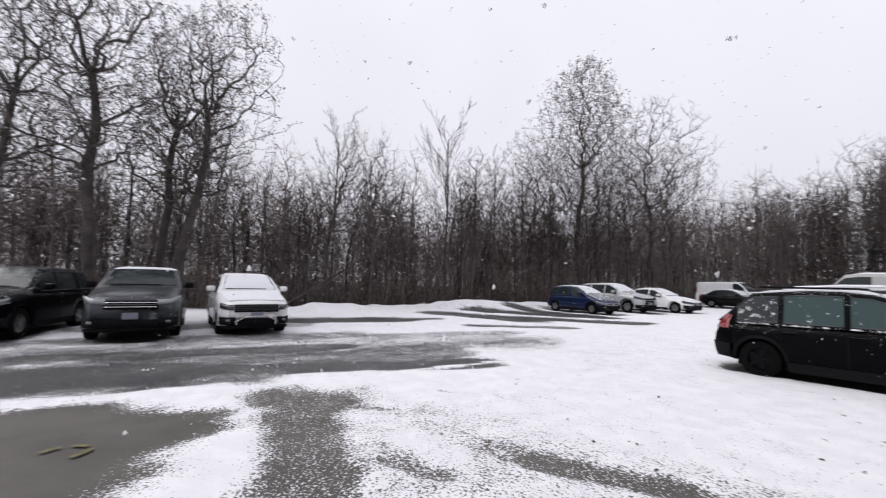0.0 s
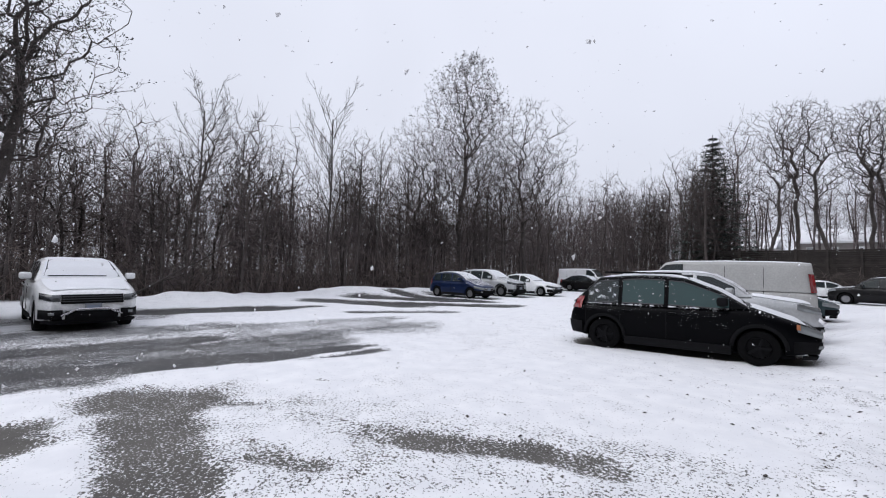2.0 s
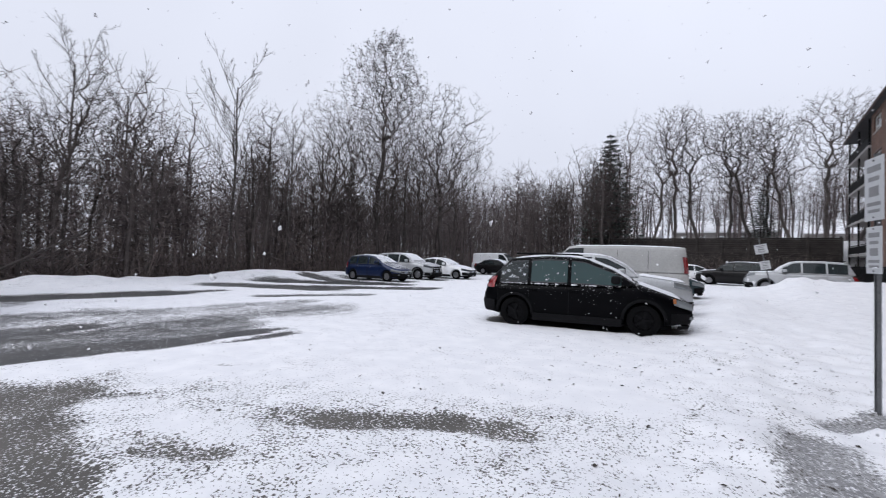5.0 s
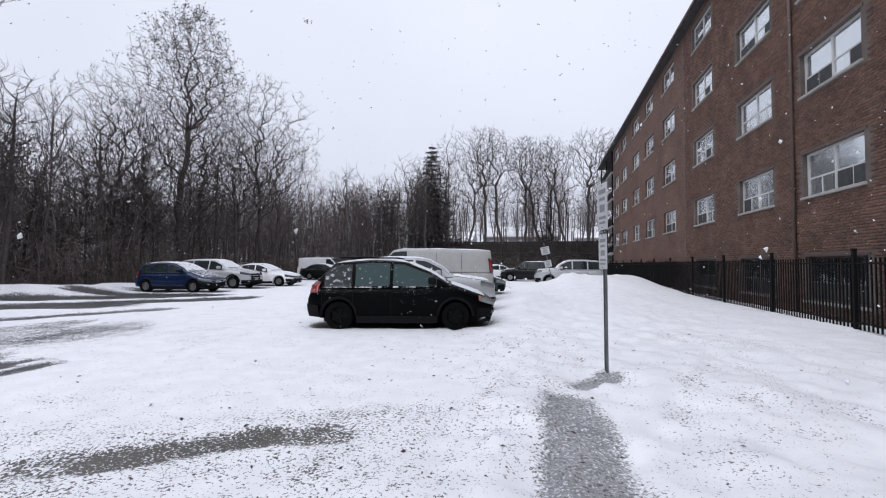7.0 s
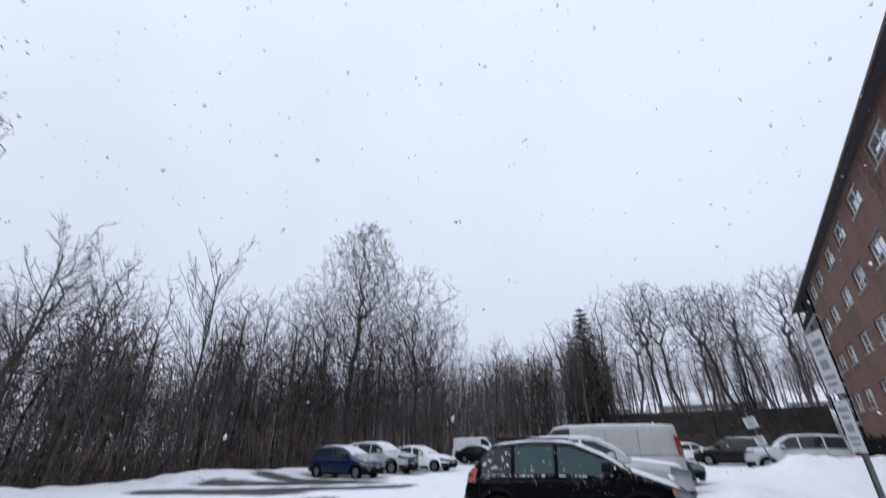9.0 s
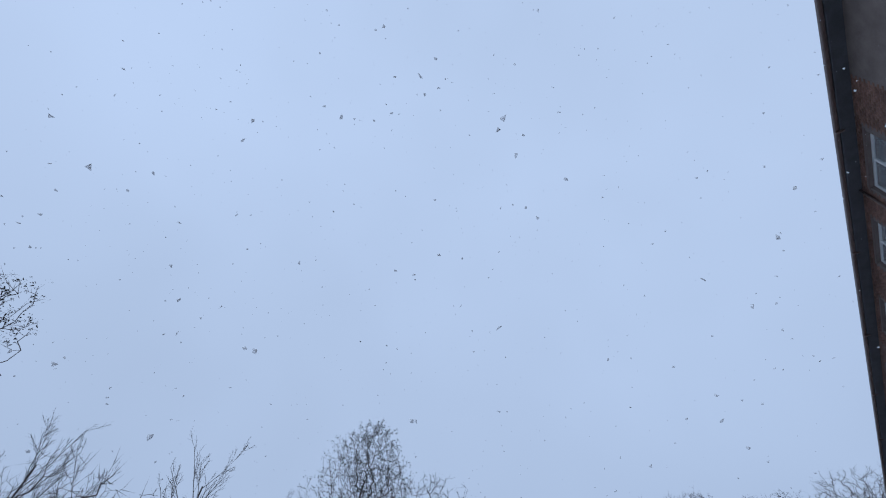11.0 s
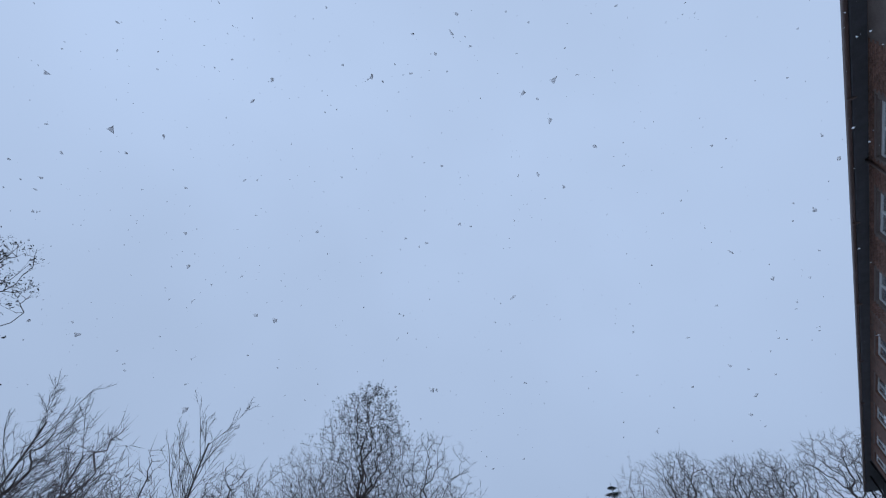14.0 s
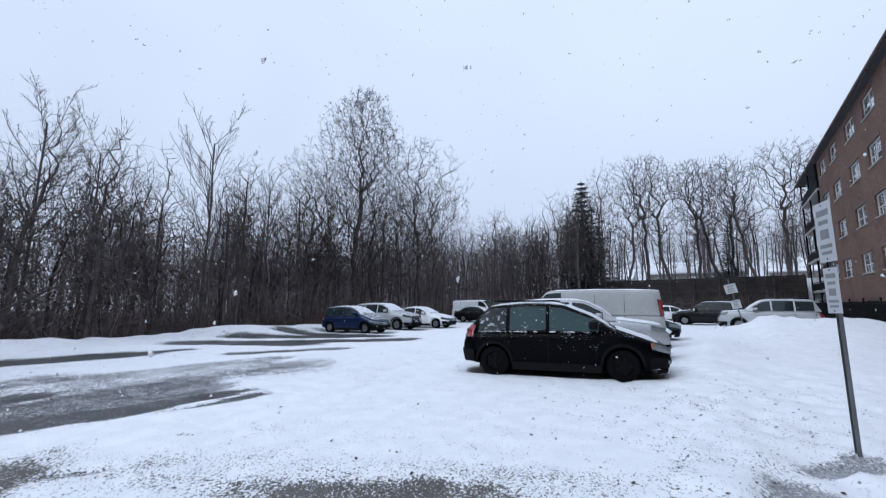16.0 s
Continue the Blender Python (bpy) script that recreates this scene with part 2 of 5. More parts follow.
# ---- ground: one sheet ----
def graded(fine0, fine1, step, mids, far):
    a = list(np.arange(fine0, fine1, step))
    lo, hi, s = fine0, fine1, step
    while lo > -far or hi < far:
        s = min(s * 1.09, mids) if max(-lo, hi) < 75 else s * 1.35
        lo, hi = lo - s, hi + s
        a = [lo] + a + [hi]
    return np.array(a)


# strokes: from x, y to x, y, half width, strength
LANE = [(-8.4, -9, -8.2, -0.5, 1.13, 0.92), (-8.2, -0.5, -7.2, 4.6, 0.54, 0.87), (-7.6, -2.6, -7.6, 0.5, 0.65, 0.7), (-10.2, -5, -9.9, 2.5, 0.59, 0.82),
        (-9.9, 2.5, -9.2, 7.5, 0.43, 0.54), (-11.6, 1.5, -11.0, 8.0, 0.54, 0.52), (-11.3, -6, -11.2, 1.0, 0.54, 0.57), (-9.0, -2.0, -8.6, 4.0, 1.3, 0.7),
        (-12.2, -5, -12.0, 3, 0.86, 0.62), (-10.5, 1, -9.5, 7, 1.51, 0.48), (-10.8, -9, -10.6, -1, 1.3, 0.62)]
NEAR = [(-5.2, -6, -5.1, -1.35, 1.35, 1.25), (-4.8, -1.2, -4.6, -0.95, 0.6, 0.9), (-6.0, 0.9, -5.6, 1.4, 0.5, 0.78), (-5.4, 1.0, -3.2, 0.9, 0.42, 0.74),
        (-3.2, 0.8, -1.4, 0.3, 0.5, 0.66), (-5.15, 1.8, -5.0, 2.0, 0.12, 0.6), (-3.6, 1.55, -3.2, 1.85, 0.16, 0.6), (-5.5, 2.95, -5.4, 3.05, 0.05, 0.6),
        (-4.1, 1.5, -3.7, 1.7, 0.12, 0.5)]
ARC = [(-4.3, 2.2, -3.6, 2.48, 0.2, 0.4), (-3.6, 2.48, -3.07, 2.83, 0.22, 0.55), (-3.07, 2.8, -2.27, 3.42, 0.24, 0.78), (-2.27, 3.42, -1.7, 3.62, 0.22, 0.6), (-4.6, 2.2, -3.0, 2.9, 0.7, 0.27),
       (-3.2, 2.7, -1.2, 3.9, 0.75, 0.29), (-3.4, 1.5, -1.2, 2.6, 0.8, 0.22), (-5.6, 1.6, -4.6, 1.7, 0.6, 0.3), (-4.6, 1.4, -3.2, 1.6, 0.4, 0.3)]
FAR = [(-16.5, 1.8, -16.0, 6.2, 1.0, 1.0), (-16.3, 6.6, -15.9, 7.8, 0.31, 0.88), (-18.8, 9.3, -14.5, 11.5, 1.12, 0.9), (-16.6, 10.8, -12.4, 14.9, 0.88, 0.93), (-19.9, 12.3, -15.8, 15.2, 1.12, 0.93),
       (-13.2, 8.0, -11.6, 11.0, 0.44, 0.73), (-20.5, 15.2, -14.6, 16.2, 0.75, 0.98), (-13.5, 14.6, -12.2, 15.6, 0.5, 0.88)]
UNDER = [(-4.8, 9.5, -1.8, 10.25, 0.6, 1.1), (-13.4, 0.6, -16.6, 0.2, 0.8, 1.0), (-12.6, -2.0, -16.4, -2.4, 0.85, 1.0), (-12.9, -5.0, -16.8, -5.4, 0.9, 1.0),
         (-20.0, 17.6, -16.0, 18.1, 0.7, 1.0), (-20.0, 21.0, -16.2, 21.5, 0.75, 1.0), (-20.2, 24.0, -16.2, 24.4, 0.75, 1.0), (-5.3, 12.6, -2.2, 13.3, 0.6, 1.0),
         (-7.0, 16.8, -2.6, 17.2, 0.7, 1.0), (-24, 33.5, -12, 34.5, 1.2, 0.8), (-15.2, -3.5, -15.0, 1.8, 1.0, 0.55)]
PATHWAY = [(0.34, 0.5, 0.3, 4.9, 0.36, 0.62), (0.5, 5.6, 0.85, 6.0, 0.22, 0.62), (0.58, 1.0, 0.52, 3.2, 0.3, 0.45)]
TRODDEN = [(-0.5, 3.0, -0.3, 6.5, 0.4, 0.26), (0.9, 3.2, 1.4, 4.2, 0.35, 0.27), (-0.6, 6.0, -1.2, 8.2, 0.35, 0.2), (1.3, 4.1, 2.3, 4.5, 0.2, 0.3),
           (2.5, 9.3, 3.6, 8.7, 0.4, 0.3), (-0.1, 6.2, 0.4, 6.4, 0.25, 0.3),
           (-0.35, 3.2, -0.15, 5.2, 0.5, 0.34), (0.2, 5.1, 0.5, 5.6, 0.3, 0.36), (1.9, 5.0, 3.0, 5.4, 0.3, 0.3)]


# footprints: x, y, radius
steps_rnd = random.Random(31)
PRINTS = [(-1.6 + 0.42 * k + steps_rnd.uniform(-0.5, 0.5), 9.2 - 0.5 * k + steps_rnd.uniform(-0.4, 0.4), steps_rnd.uniform(0.09, 0.16)) for k in range(9) for _ in range(3)]
PRINTS += [(steps_rnd.uniform(1.2, 3.4), steps_rnd.uniform(4.2, 7.6), steps_rnd.uniform(0.08, 0.15)) for _ in range(16)]
PRINTS += [(steps_rnd.gauss(-0.35, 0.3), steps_rnd.uniform(2.6, 6.0), steps_rnd.uniform(0.08, 0.14)) for _ in range(22)]


def print_field(gx, gy):
    out = np.zeros_like(gx)
    for x, y, r in PRINTS:
        out = np.maximum(out, np.exp(-((gx - x) / r) ** 2 - ((gy - y) / (r * 1.5)) ** 2))
    return out


def stroke_field(gx, gy, strokes):
    out = np.zeros_like(gx)
    wob = 0.22 * wavy(gx, gy, 5, 2.6) + 0.1 * wavy(gx, gy, 6, 8)
    for x0, y0, x1, y1, w, s in strokes:
        dx, dy = x1 - x0, y1 - y0
        t = np.clip(((gx - x0) * dx + (gy - y0) * dy) / (dx * dx + dy * dy + 1e-9), 0, 1)
        d = np.hypot(gx - x0 - t * dx, gy - y0 - t * dy)
        out = np.maximum(out, s * (1 - smooth01(d / w + wob, 0.55, 1.45)))
    return out


def woods_edge(y):
    """How far to the left the lot reaches, by y."""
    return -21.9 + 0.5 * np.sin(y * 0.35) + smooth01(y, 24, 34) * -6.0 + 9.0 * smooth01(y, 40, 56) + smooth01(-y, 2, 14) * 2.5


def terrain(x, y):
    """Height of the large forms, without the snow's own relief."""
    terrace = 4.2 * smooth01(y, 56.3, 57.0) * smooth01(x, -17, -14.5)
    dip = -1.2 * smooth01(woods_edge(y) - x, 2, 14)
    return terrace + dip


def build_ground():
    gx1, gy1 = graded(-13, 5, 0.11, 0.9, 900), graded(-3, 11, 0.11, 0.9, 900)
    gx, gy = np.meshgrid(gx1, gy1)
    bare = np.maximum.reduce([stroke_field(gx, gy, s) for s in (LANE, NEAR, ARC, FAR, UNDER)] + [0.5 * stroke_field(gx, gy, TRODDEN)] + [0.3 * stroke_field(gx, gy, PATHWAY)])
    seam = smooth01(-6.55 - 0.03 * gy - gx, -0.03, 0.05)
    bare = np.where((np.abs(gx + 6.62 + 0.1 * np.clip(gy, 0, 9)) < 0.09) & (gy < 5), np.minimum(bare, 0.1), bare)
    lot = (gx > woods_edge(gy)) & (gx < -0.8) & (gy < 45)
    bare = np.maximum(bare, np.where(lot, 0.05 + 0.07 * wavy(gx, gy, 9, 0.8), 0.02))
    trod = print_field(gx, gy)
    bare = np.maximum(bare, 0.3 * trod)
    edge = woods_edge(gy)
    litter = smooth01(edge - 0.5 - gx + 0.4 * wavy(gx, gy, 3, 1.5), 0, 1.0) * (gy < 70)
    litter = np.maximum(litter, smooth01(gy, 48, 52) * (1 - smooth01(gx, -15, -13)) * (gy < 90))
    z = terrain(gx, gy)
    z += 0.028 * (1 - smooth01(bare, 0.2, 0.7)) * (1 - litter)
    near = np.exp(-((gx + 2) ** 2 + (gy - 5) ** 2) / 300)
    z += near * 0.010 * wavy(gx, gy, 11, 5.5) * (1 - smooth01(bare, 0.2, 0.6))
    verge = smooth01(gx, -1.5, -0.2) * (gy < 56)
    z += verge * near * (0.045 * wavy(gx, gy, 12, 2.6) + 0.034 * wavy(gx, gy, 13, 9) + 0.018 * wavy(gx, gy, 14, 19)) + 0.05 * verge
    # ploughed banks
    ridge = np.exp(-((gx - edge + 0.2) / 0.75) ** 2) * (gy > 1) * (gy < 44)
    z += ridge * (0.22 + 0.16 * wavy(gx, gy, 21, 0.9) + 0.06 * wavy(gx, gy, 22, 4))
    z += 0.42 * np.exp(-((gx + 21.5) / 1.2) ** 2 - ((gy - 14.8) / 2.6) ** 2)
    bank = np.exp(-((gx - 2.4) / 2.6) ** 2 - ((gy - 25.0) / 3.4) ** 2)
    z += bank * (0.85 + 0.2 * wavy(gx, gy, 23, 1.6) + 0.08 * wavy(gx, gy, 24, 6))
    z += np.exp(-((gx - 5.2) / 1.3) ** 2 - ((gy - 28.0) / 4) ** 2) * 0.65
    z += np.exp(-((gx + 0.6) / 0.8) ** 2 - ((gy - 16.0) / 6.0) ** 2) * (0.22 + 0.08 * wavy(gx, gy, 26, 2.4))
    z += np.exp(-((gx - 2.0) / 0.8) ** 2 - ((gy - 5.6) / 0.8) ** 2) * 0.14
    z -= 0.05 * smooth01(stroke_field(gx, gy, PATHWAY), 0.3, 0.7)
    z -= 0.045 * trod
    ny, nx = gx.shape
    idx = np.arange(nx * ny).reshape(ny, nx)
    quads = np.stack([idx[:-1, :-1], idx[:-1, 1:], idx[1:, 1:], idx[1:, :-1]], -1).reshape(-1, 4)
    me = raw_mesh("ground", np.stack([gx, gy, z], -1).reshape(-1, 3), quads, ground_material())
    slush = np.maximum(0.98 * stroke_field(gx, gy, PATHWAY), 0.25 * stroke_field(gx, gy, TRODDEN))
    for name, values in (("bare", bare), ("dry", 1 - seam), ("litter", litter), ("slush", slush)):
        me.attributes.new(name, "FLOAT", "POINT").data.foreach_set("value", np.ascontiguousarray(values, np.float32).ravel())
    me.shade_smooth()
    return tagged(new("ground", me), "snow-covered asphalt parking lot with bare wet tracks", "ground", kind="structure")


ground = build_ground()

# ---- brick apartment building ----
WALL_X, END_Y, ROOF_Z = 7.46, 47.6, 13.82
SPLIT_Y = 24.9
COLS = [13.3, 17.3, 22.15, 27.6, 32.3, 36.6, 41.6, 45.6]
ROWS_Z = [0.5, 3.47, 6.42, 9.33, 12.2]
WIN_W, WIN_H = 2.4, 1.24


def build_building():
    b = tagged(new("apartment_building"), "four-storey brown brick apartment block with white-framed windows", "building")
    # wall with real openings, as strips between the columns and rows of windows
    edges = [-8.0]
    for c in COLS:
        edges += [c - WIN_W / 2, c + WIN_W / 2]
    edges.append(END_Y)
    bm = bmesh.new()
    far = bmesh.new()
    edges[6:7] = [edges[6], SPLIT_Y, SPLIT_Y]
    for k in range(0, len(edges), 2):
        box_bm(WALL_X, WALL_X + 0.3, edges[k], edges[k + 1], -0.3, ROOF_Z, bm=bm if edges[k] < SPLIT_Y else far)
    zs = [-0.3]
    for r in ROWS_Z:
        zs += [r, r + WIN_H]
    zs.append(ROOF_Z)
    for c in COLS:
        for k in range(0, len(zs), 2):
            box_bm(WALL_X, WALL_X + 0.3, c - WIN_W / 2, c + WIN_W / 2, zs[k], zs[k + 1], bm=bm if c < SPLIT_Y else far)
    wall = part("wall", bm, MORTAR, b, "brown brick wall")
    part("wall", far, brick_wall_material(), b, "brown brick wall")
    box("end_wall", WALL_X + 1.7, WALL_X + 2.0, END_Y, 57.0, -0.3, ROOF_Z, BRICK, b)
    box("side_wall", WALL_X + 0.3, 22, END_Y - 0.3, END_Y, -0.3, ROOF_Z, BRICK, b)
    box("rear_wall", 21.7, 22, -8, END_Y - 0.3, -0.3, ROOF_Z, BRICK, b)
    box("gable_wall", WALL_X + 0.3, 21.7, -8, -7.7, -0.3, ROOF_Z, BRICK, b)
    box("roof", WALL_X - 0.38, 22.2, -8.2, 57.3, ROOF_Z, ROOF_Z + 0.22, ROOFING, b, 0.02, "dark flat roof with an overhanging eave")
    box("gutter", WALL_X - 0.5, WALL_X - 0.385, -8.2, 57.3, ROOF_Z + 0.03, ROOF_Z + 0.16, BROWNTRIM, b, 0.03, "dark metal gutter")
    for z in np.arange(0, 57, 6.0):
        box("gutter_bracket", WALL_X - 0.52, WALL_X - 0.3, z, z + 0.05, ROOF_Z - 0.05, ROOF_Z + 0.025, BROWNTRIM, b)
    bm = bmesh.new()
    bmesh.ops.create_cone(bm, cap_ends=True, segments=10, radius1=0.045, radius2=0.045, depth=ROOF_Z, matrix=Matrix.Translation((WALL_X - 0.06, 14.86, ROOF_Z / 2)))
    part("downpipe", bm, BROWNTRIM, b, "brown drainpipe", True)
    rnd = random.Random(4)
    for ci, c in enumerate(COLS):
        for ri, z in enumerate(ROWS_Z):
            build_window(b, c, z, rnd, ri)
    # balconies at the far end, under the eave
    for z in (2.6, 5.55, 8.5, 11.4):
        bal = box("balcony", WALL_X - 0.15, WALL_X + 1.7, END_Y + 0.3, 56.8, z, z + 0.2, CONCRETE, b, 0.01, "concrete balcony slab with a dark railing")
        box("railing", WALL_X - 0.12, WALL_X - 0.08, END_Y + 0.3, 56.8, z + 0.95, z + 1.02, IRON, bal)
        box("railing_panel", WALL_X - 0.11, WALL_X - 0.09, END_Y + 0.3, 56.8, z + 0.25, z + 0.9, IRON, bal)
    for y in (END_Y + 0.5, 52.2, 56.6):
        box("balcony_post", WALL_X - 0.1, WALL_X + 0.02, y, y + 0.12, 0, ROOF_Z, IRON, b)
    return b, wall


def brick_wall_material():
    m = bpy.data.materials.new("brick_wall_far")
    m.use_nodes = True
    n, l = m.node_tree.nodes, m.node_tree.links
    bs = n["Principled BSDF"]
    geo, sep, com = n.new("ShaderNodeNewGeometry"), n.new("ShaderNodeSeparateXYZ"), n.new("ShaderNodeCombineXYZ")
    l.new(geo.outputs["Position"], sep.inputs[0])
    l.new(sep.outputs[1], com.inputs[0])
    l.new(sep.outputs[2], com.inputs[1])
    br = n.new("ShaderNodeTexBrick")
    br.inputs["Scale"].default_value, br.inputs["Brick Width"].default_value, br.inputs["Row Height"].default_value = 1.0, 0.215, 0.075
    br.inputs["Mortar Size"].default_value, br.inputs["Mortar Smooth"].default_value = 0.006, 0.2
    br.inputs["Color1"].default_value, br.inputs["Color2"].default_value = (0.1, 0.053, 0.037, 1), (0.165, 0.09, 0.063, 1)
    br.inputs["Mortar"].default_value = (0.13, 0.105, 0.092, 1)
    l.new(com.outputs[0], br.inputs["Vector"])
    tex = n.new("ShaderNodeTexNoise")
    tex.inputs["Scale"].default_value, tex.inputs["Detail"].default_value = 0.6, 5
    l.new(geo.outputs["Position"], tex.inputs["Vector"])
    hsv, mr = n.new("ShaderNodeHueSaturation"), n.new("ShaderNodeMapRange")
    mr.inputs[1].default_value, mr.inputs[2].default_value, mr.inputs[3].default_value, mr.inputs[4].default_value = 0.3, 0.7, 0.8, 1.2
    l.new(tex.outputs[0], mr.inputs[0])
    l.new(mr.outputs[0], hsv.inputs["Value"])
    l.new(br.outputs["Color"], hsv.inputs["Color"])
    l.new(hsv.outputs[0], bs.inputs["Base Color"])
    bs.inputs["Roughness"].default_value = 0.88
    bn = n.new("ShaderNodeBump")
    bn.inputs["Strength"].default_value, bn.inputs["Distance"].default_value = 0.6, 0.01
    bn.invert = True
    l.new(br.outputs["Fac"], bn.inputs["Height"])
    l.new(bn.outputs[0], bs.inputs["Normal"])
    return m


def build_window(b, c, z, rnd, ri):
    y0, y1, x = c - WIN_W / 2, c + WIN_W / 2, WALL_X + 0.11
    w = new("window")
    w.parent = b
    bm = bmesh.new()
    for a in ((y0, y0 + 0.05, z, z + WIN_H), (y1 - 0.05, y1, z, z + WIN_H), (c - 0.038, c + 0.038, z + 0.05, z + WIN_H - 0.05),
              (y0 + 0.05, y1 - 0.05, z, z + 0.05), (y0 + 0.05, y1 - 0.05, z + WIN_H - 0.05, z + WIN_H)):
        box_bm(x, x + 0.08, a[0], a[1], a[2], a[3], bm=bm)
    part("window_frame", bm, FRAMEMAT if ri else BROWNTRIM, w)
    rail = z + 0.52
    bm = bmesh.new()
    for a in ((y0 + 0.05, c - 0.038), (c + 0.038, y1 - 0.05)):
        box_bm(x + 0.012, x + 0.06, a[0], a[1], rail - 0.022, rail + 0.022, bm=bm)
        mid = (a[0] + a[1]) / 2
        box_bm(x + 0.02, x + 0.055, mid - 0.016, mid + 0.016, z + 0.05, rail - 0.022, bm=bm)
    part("sash_bar", bm, FRAMEMAT if ri else STEEL, w)
    for a in ((y0 + 0.05, c - 0.038), (c + 0.038, y1 - 0.05)):
        for lo, hi in ((z + 0.05, rail - 0.022), (rail + 0.022, z + WIN_H - 0.05)):
            p = box("pane", x + 0.03, x + 0.038, a[0], a[1], lo, hi, PANE if ri else LOWPANE, w)
            p.visible_shadow = False
    # dark insect screens outside some of the lower sashes
    for a in ((y0 + 0.07, (y0 + c) / 2 - 0.02), ((y0 + c) / 2 + 0.02, c - 0.05), (c + 0.05, (y1 + c) / 2 - 0.02), ((y1 + c) / 2 + 0.02, y1 - 0.07)):
        if rnd.random() < (0.32 if ri > 1 else 0.5):
            box("insect_screen", x + 0.014, x + 0.018, a[0], a[1], z + 0.055, rail - 0.024, SCREEN, w)
    box("window_sill", WALL_X - 0.07, WALL_X + 0.11, y0 - 0.06, y1 + 0.06, z - 0.075, z - 0.004, STONE, w, 0.012)
    box("lintel", WALL_X - 0.025, WALL_X + 0.1, y0 - 0.1, y1 + 0.1, z + WIN_H + 0.004, z + WIN_H + 0.075, BROWNTRIM, w)
    if ri and rnd.random() < 0.75:
        drop = rnd.choice((0.25, 0.45, 1.0)) * (WIN_H - 0.1)
        box("curtain", x + 0.14, x + 0.16, y0 + 0.05, y0 + 0.05 + rnd.choice((0.5, 1.1, 2.2)), z + WIN_H - drop, z + WIN_H, CURTAIN, w)
    # added dark sheet in place of a room: indoor shade put into its colour
    box("room_shade_sheet", x + 0.5, x + 0.52, y0 - 0.3, y1 + 0.3, z - 0.2, z + WIN_H + 0.2, ROOMSHADE, w)


building, main_wall = build_building()


# ---- iron fence ----
def build_fence():
    f = tagged(new("iron_fence"), "black iron picket fence standing in snow before the brick wall", "fence")
    fx = 6.755
    posts = [8.0 + 3.4 * k for k in range(15)]
    bm = box_bm(-0.035, 0.035, -0.035, 0.035, -0.1, 1.82)
    box_bm(-0.045, 0.045, -0.045, 0.045, 1.82, 1.87, 0.01, bm=bm)
    post0 = part("post", bm, IRON, f)
    post0.location = (fx, posts[0], 0)
    bm = box_bm(-0.013, 0.013, -0.013, 0.013, 0.09, 1.66)
    pk0 = part("picket", bm, IRON, f)
    pk0.location = (fx, posts[0] + 0.12, 0)
    for k, y in enumerate(posts[1:]):
        p = new("post", post0.data)
        p.parent, p.location = f, (fx, y, 0)
    for k in range(len(posts) - 1):
        for z in (0.22, 1.52):
            box("rail", fx - 0.014, fx + 0.014, posts[k] + 0.035, posts[k + 1] - 0.035, z, z + 0.035, IRON, f)
        ys = np.arange(posts[k] + 0.125, posts[k + 1] - 0.05, 0.121)
        if k < 10:
            for y in ys:
                p = new("picket", pk0.data)
                p.parent, p.location = f, (fx, float(y), 0)
        else:
            bm = bmesh.new()
            for y in ys:
                box_bm(fx - 0.011, fx + 0.011, y - 0.011, y + 0.011, 0.09, 1.66, bm=bm)
            tagged(part("picket_run", bm, IRON, f), kind="stuff")
    return f


fence = build_fence()


# ---- parking signs ----
def build_sign(x, y, h, plates, lean, turn, label, z0=0.0):
    s = tagged(new("parking_sign"), label, "sign")
    s.matrix_world = pose(x, y, z0, lean[0], lean[1], 0)
    # rolled channel section, drawn out to the post's height
    outline = [(-0.03, -0.026), (-0.03, -0.018), (-0.004, -0.018), (-0.004, 0.018), (-0.03, 0.018), (-0.03, 0.026), (0.004, 0.026), (0.004, -0.026)]
    bm = bmesh.new()
    low, high = [[bm.verts.new((px, py, pz)) for px, py in outline] for pz in (-0.2, h)]
    for k in range(8):
        bm.faces.new((low[k], low[(k + 1) % 8], high[(k + 1) % 8], high[k]))
    bm.faces.new(low)
    bm.faces.new(high)
    pst = part("post", bm, STEEL, s)
    pst.rotation_euler = (0, 0, radians(turn))
    for n_, (z0_, z1_, w) in enumerate(plates):
        bm = box_bm(-0.042, -0.038, -w / 2, w / 2, z0_, z1_)
        pl = part("plate", bm, SIGNWHITE, s, "white sign plate with dark lettering")
        pl.rotation_euler = (0, 0, radians(turn))
        hgt = z1_ - z0_
        rows = ((0.82, 0.1, 0.7), (0.66, 0.07, 0.55), (0.46, 0.16, 0.5), (0.26, 0.06, 0.7), (0.15, 0.05, 0.6))
        for rz, rh, rw in rows:
            box("lettering_bar", -0.0445, -0.0425, -w * rw / 2, w * rw / 2, z0_ + hgt * (rz - rh / 2), z0_ + hgt * (rz + rh / 2), SIGNINK, pl)
        for bz in (z0_ + 0.05 * hgt, z1_ - 0.05 * hgt):
            bm = bmesh.new()
            bmesh.ops.create_cone(bm, cap_ends=True, segments=8, radius1=0.009, radius2=0.007, depth=0.01, matrix=Matrix.Translation((-0.046, 0, bz)) @ Matrix.Rotation(radians(90), 4, "Y"))
            part("bolt", bm, STEEL, pl)
    return s


build_sign(0.87, 6.18, 2.6, [(1.94, 2.56, 0.32), (1.42, 1.88, 0.26)], (0, -0.3), 15, "steel-post parking sign with two white plates in snow")
build_sign(0.55, 25.2, 2.2, [(1.5, 1.95, 0.5), (0.75, 1.15, 0.4)], (0, -12), 75, "leaning parking sign with white plates in a snowbank", 0.6)


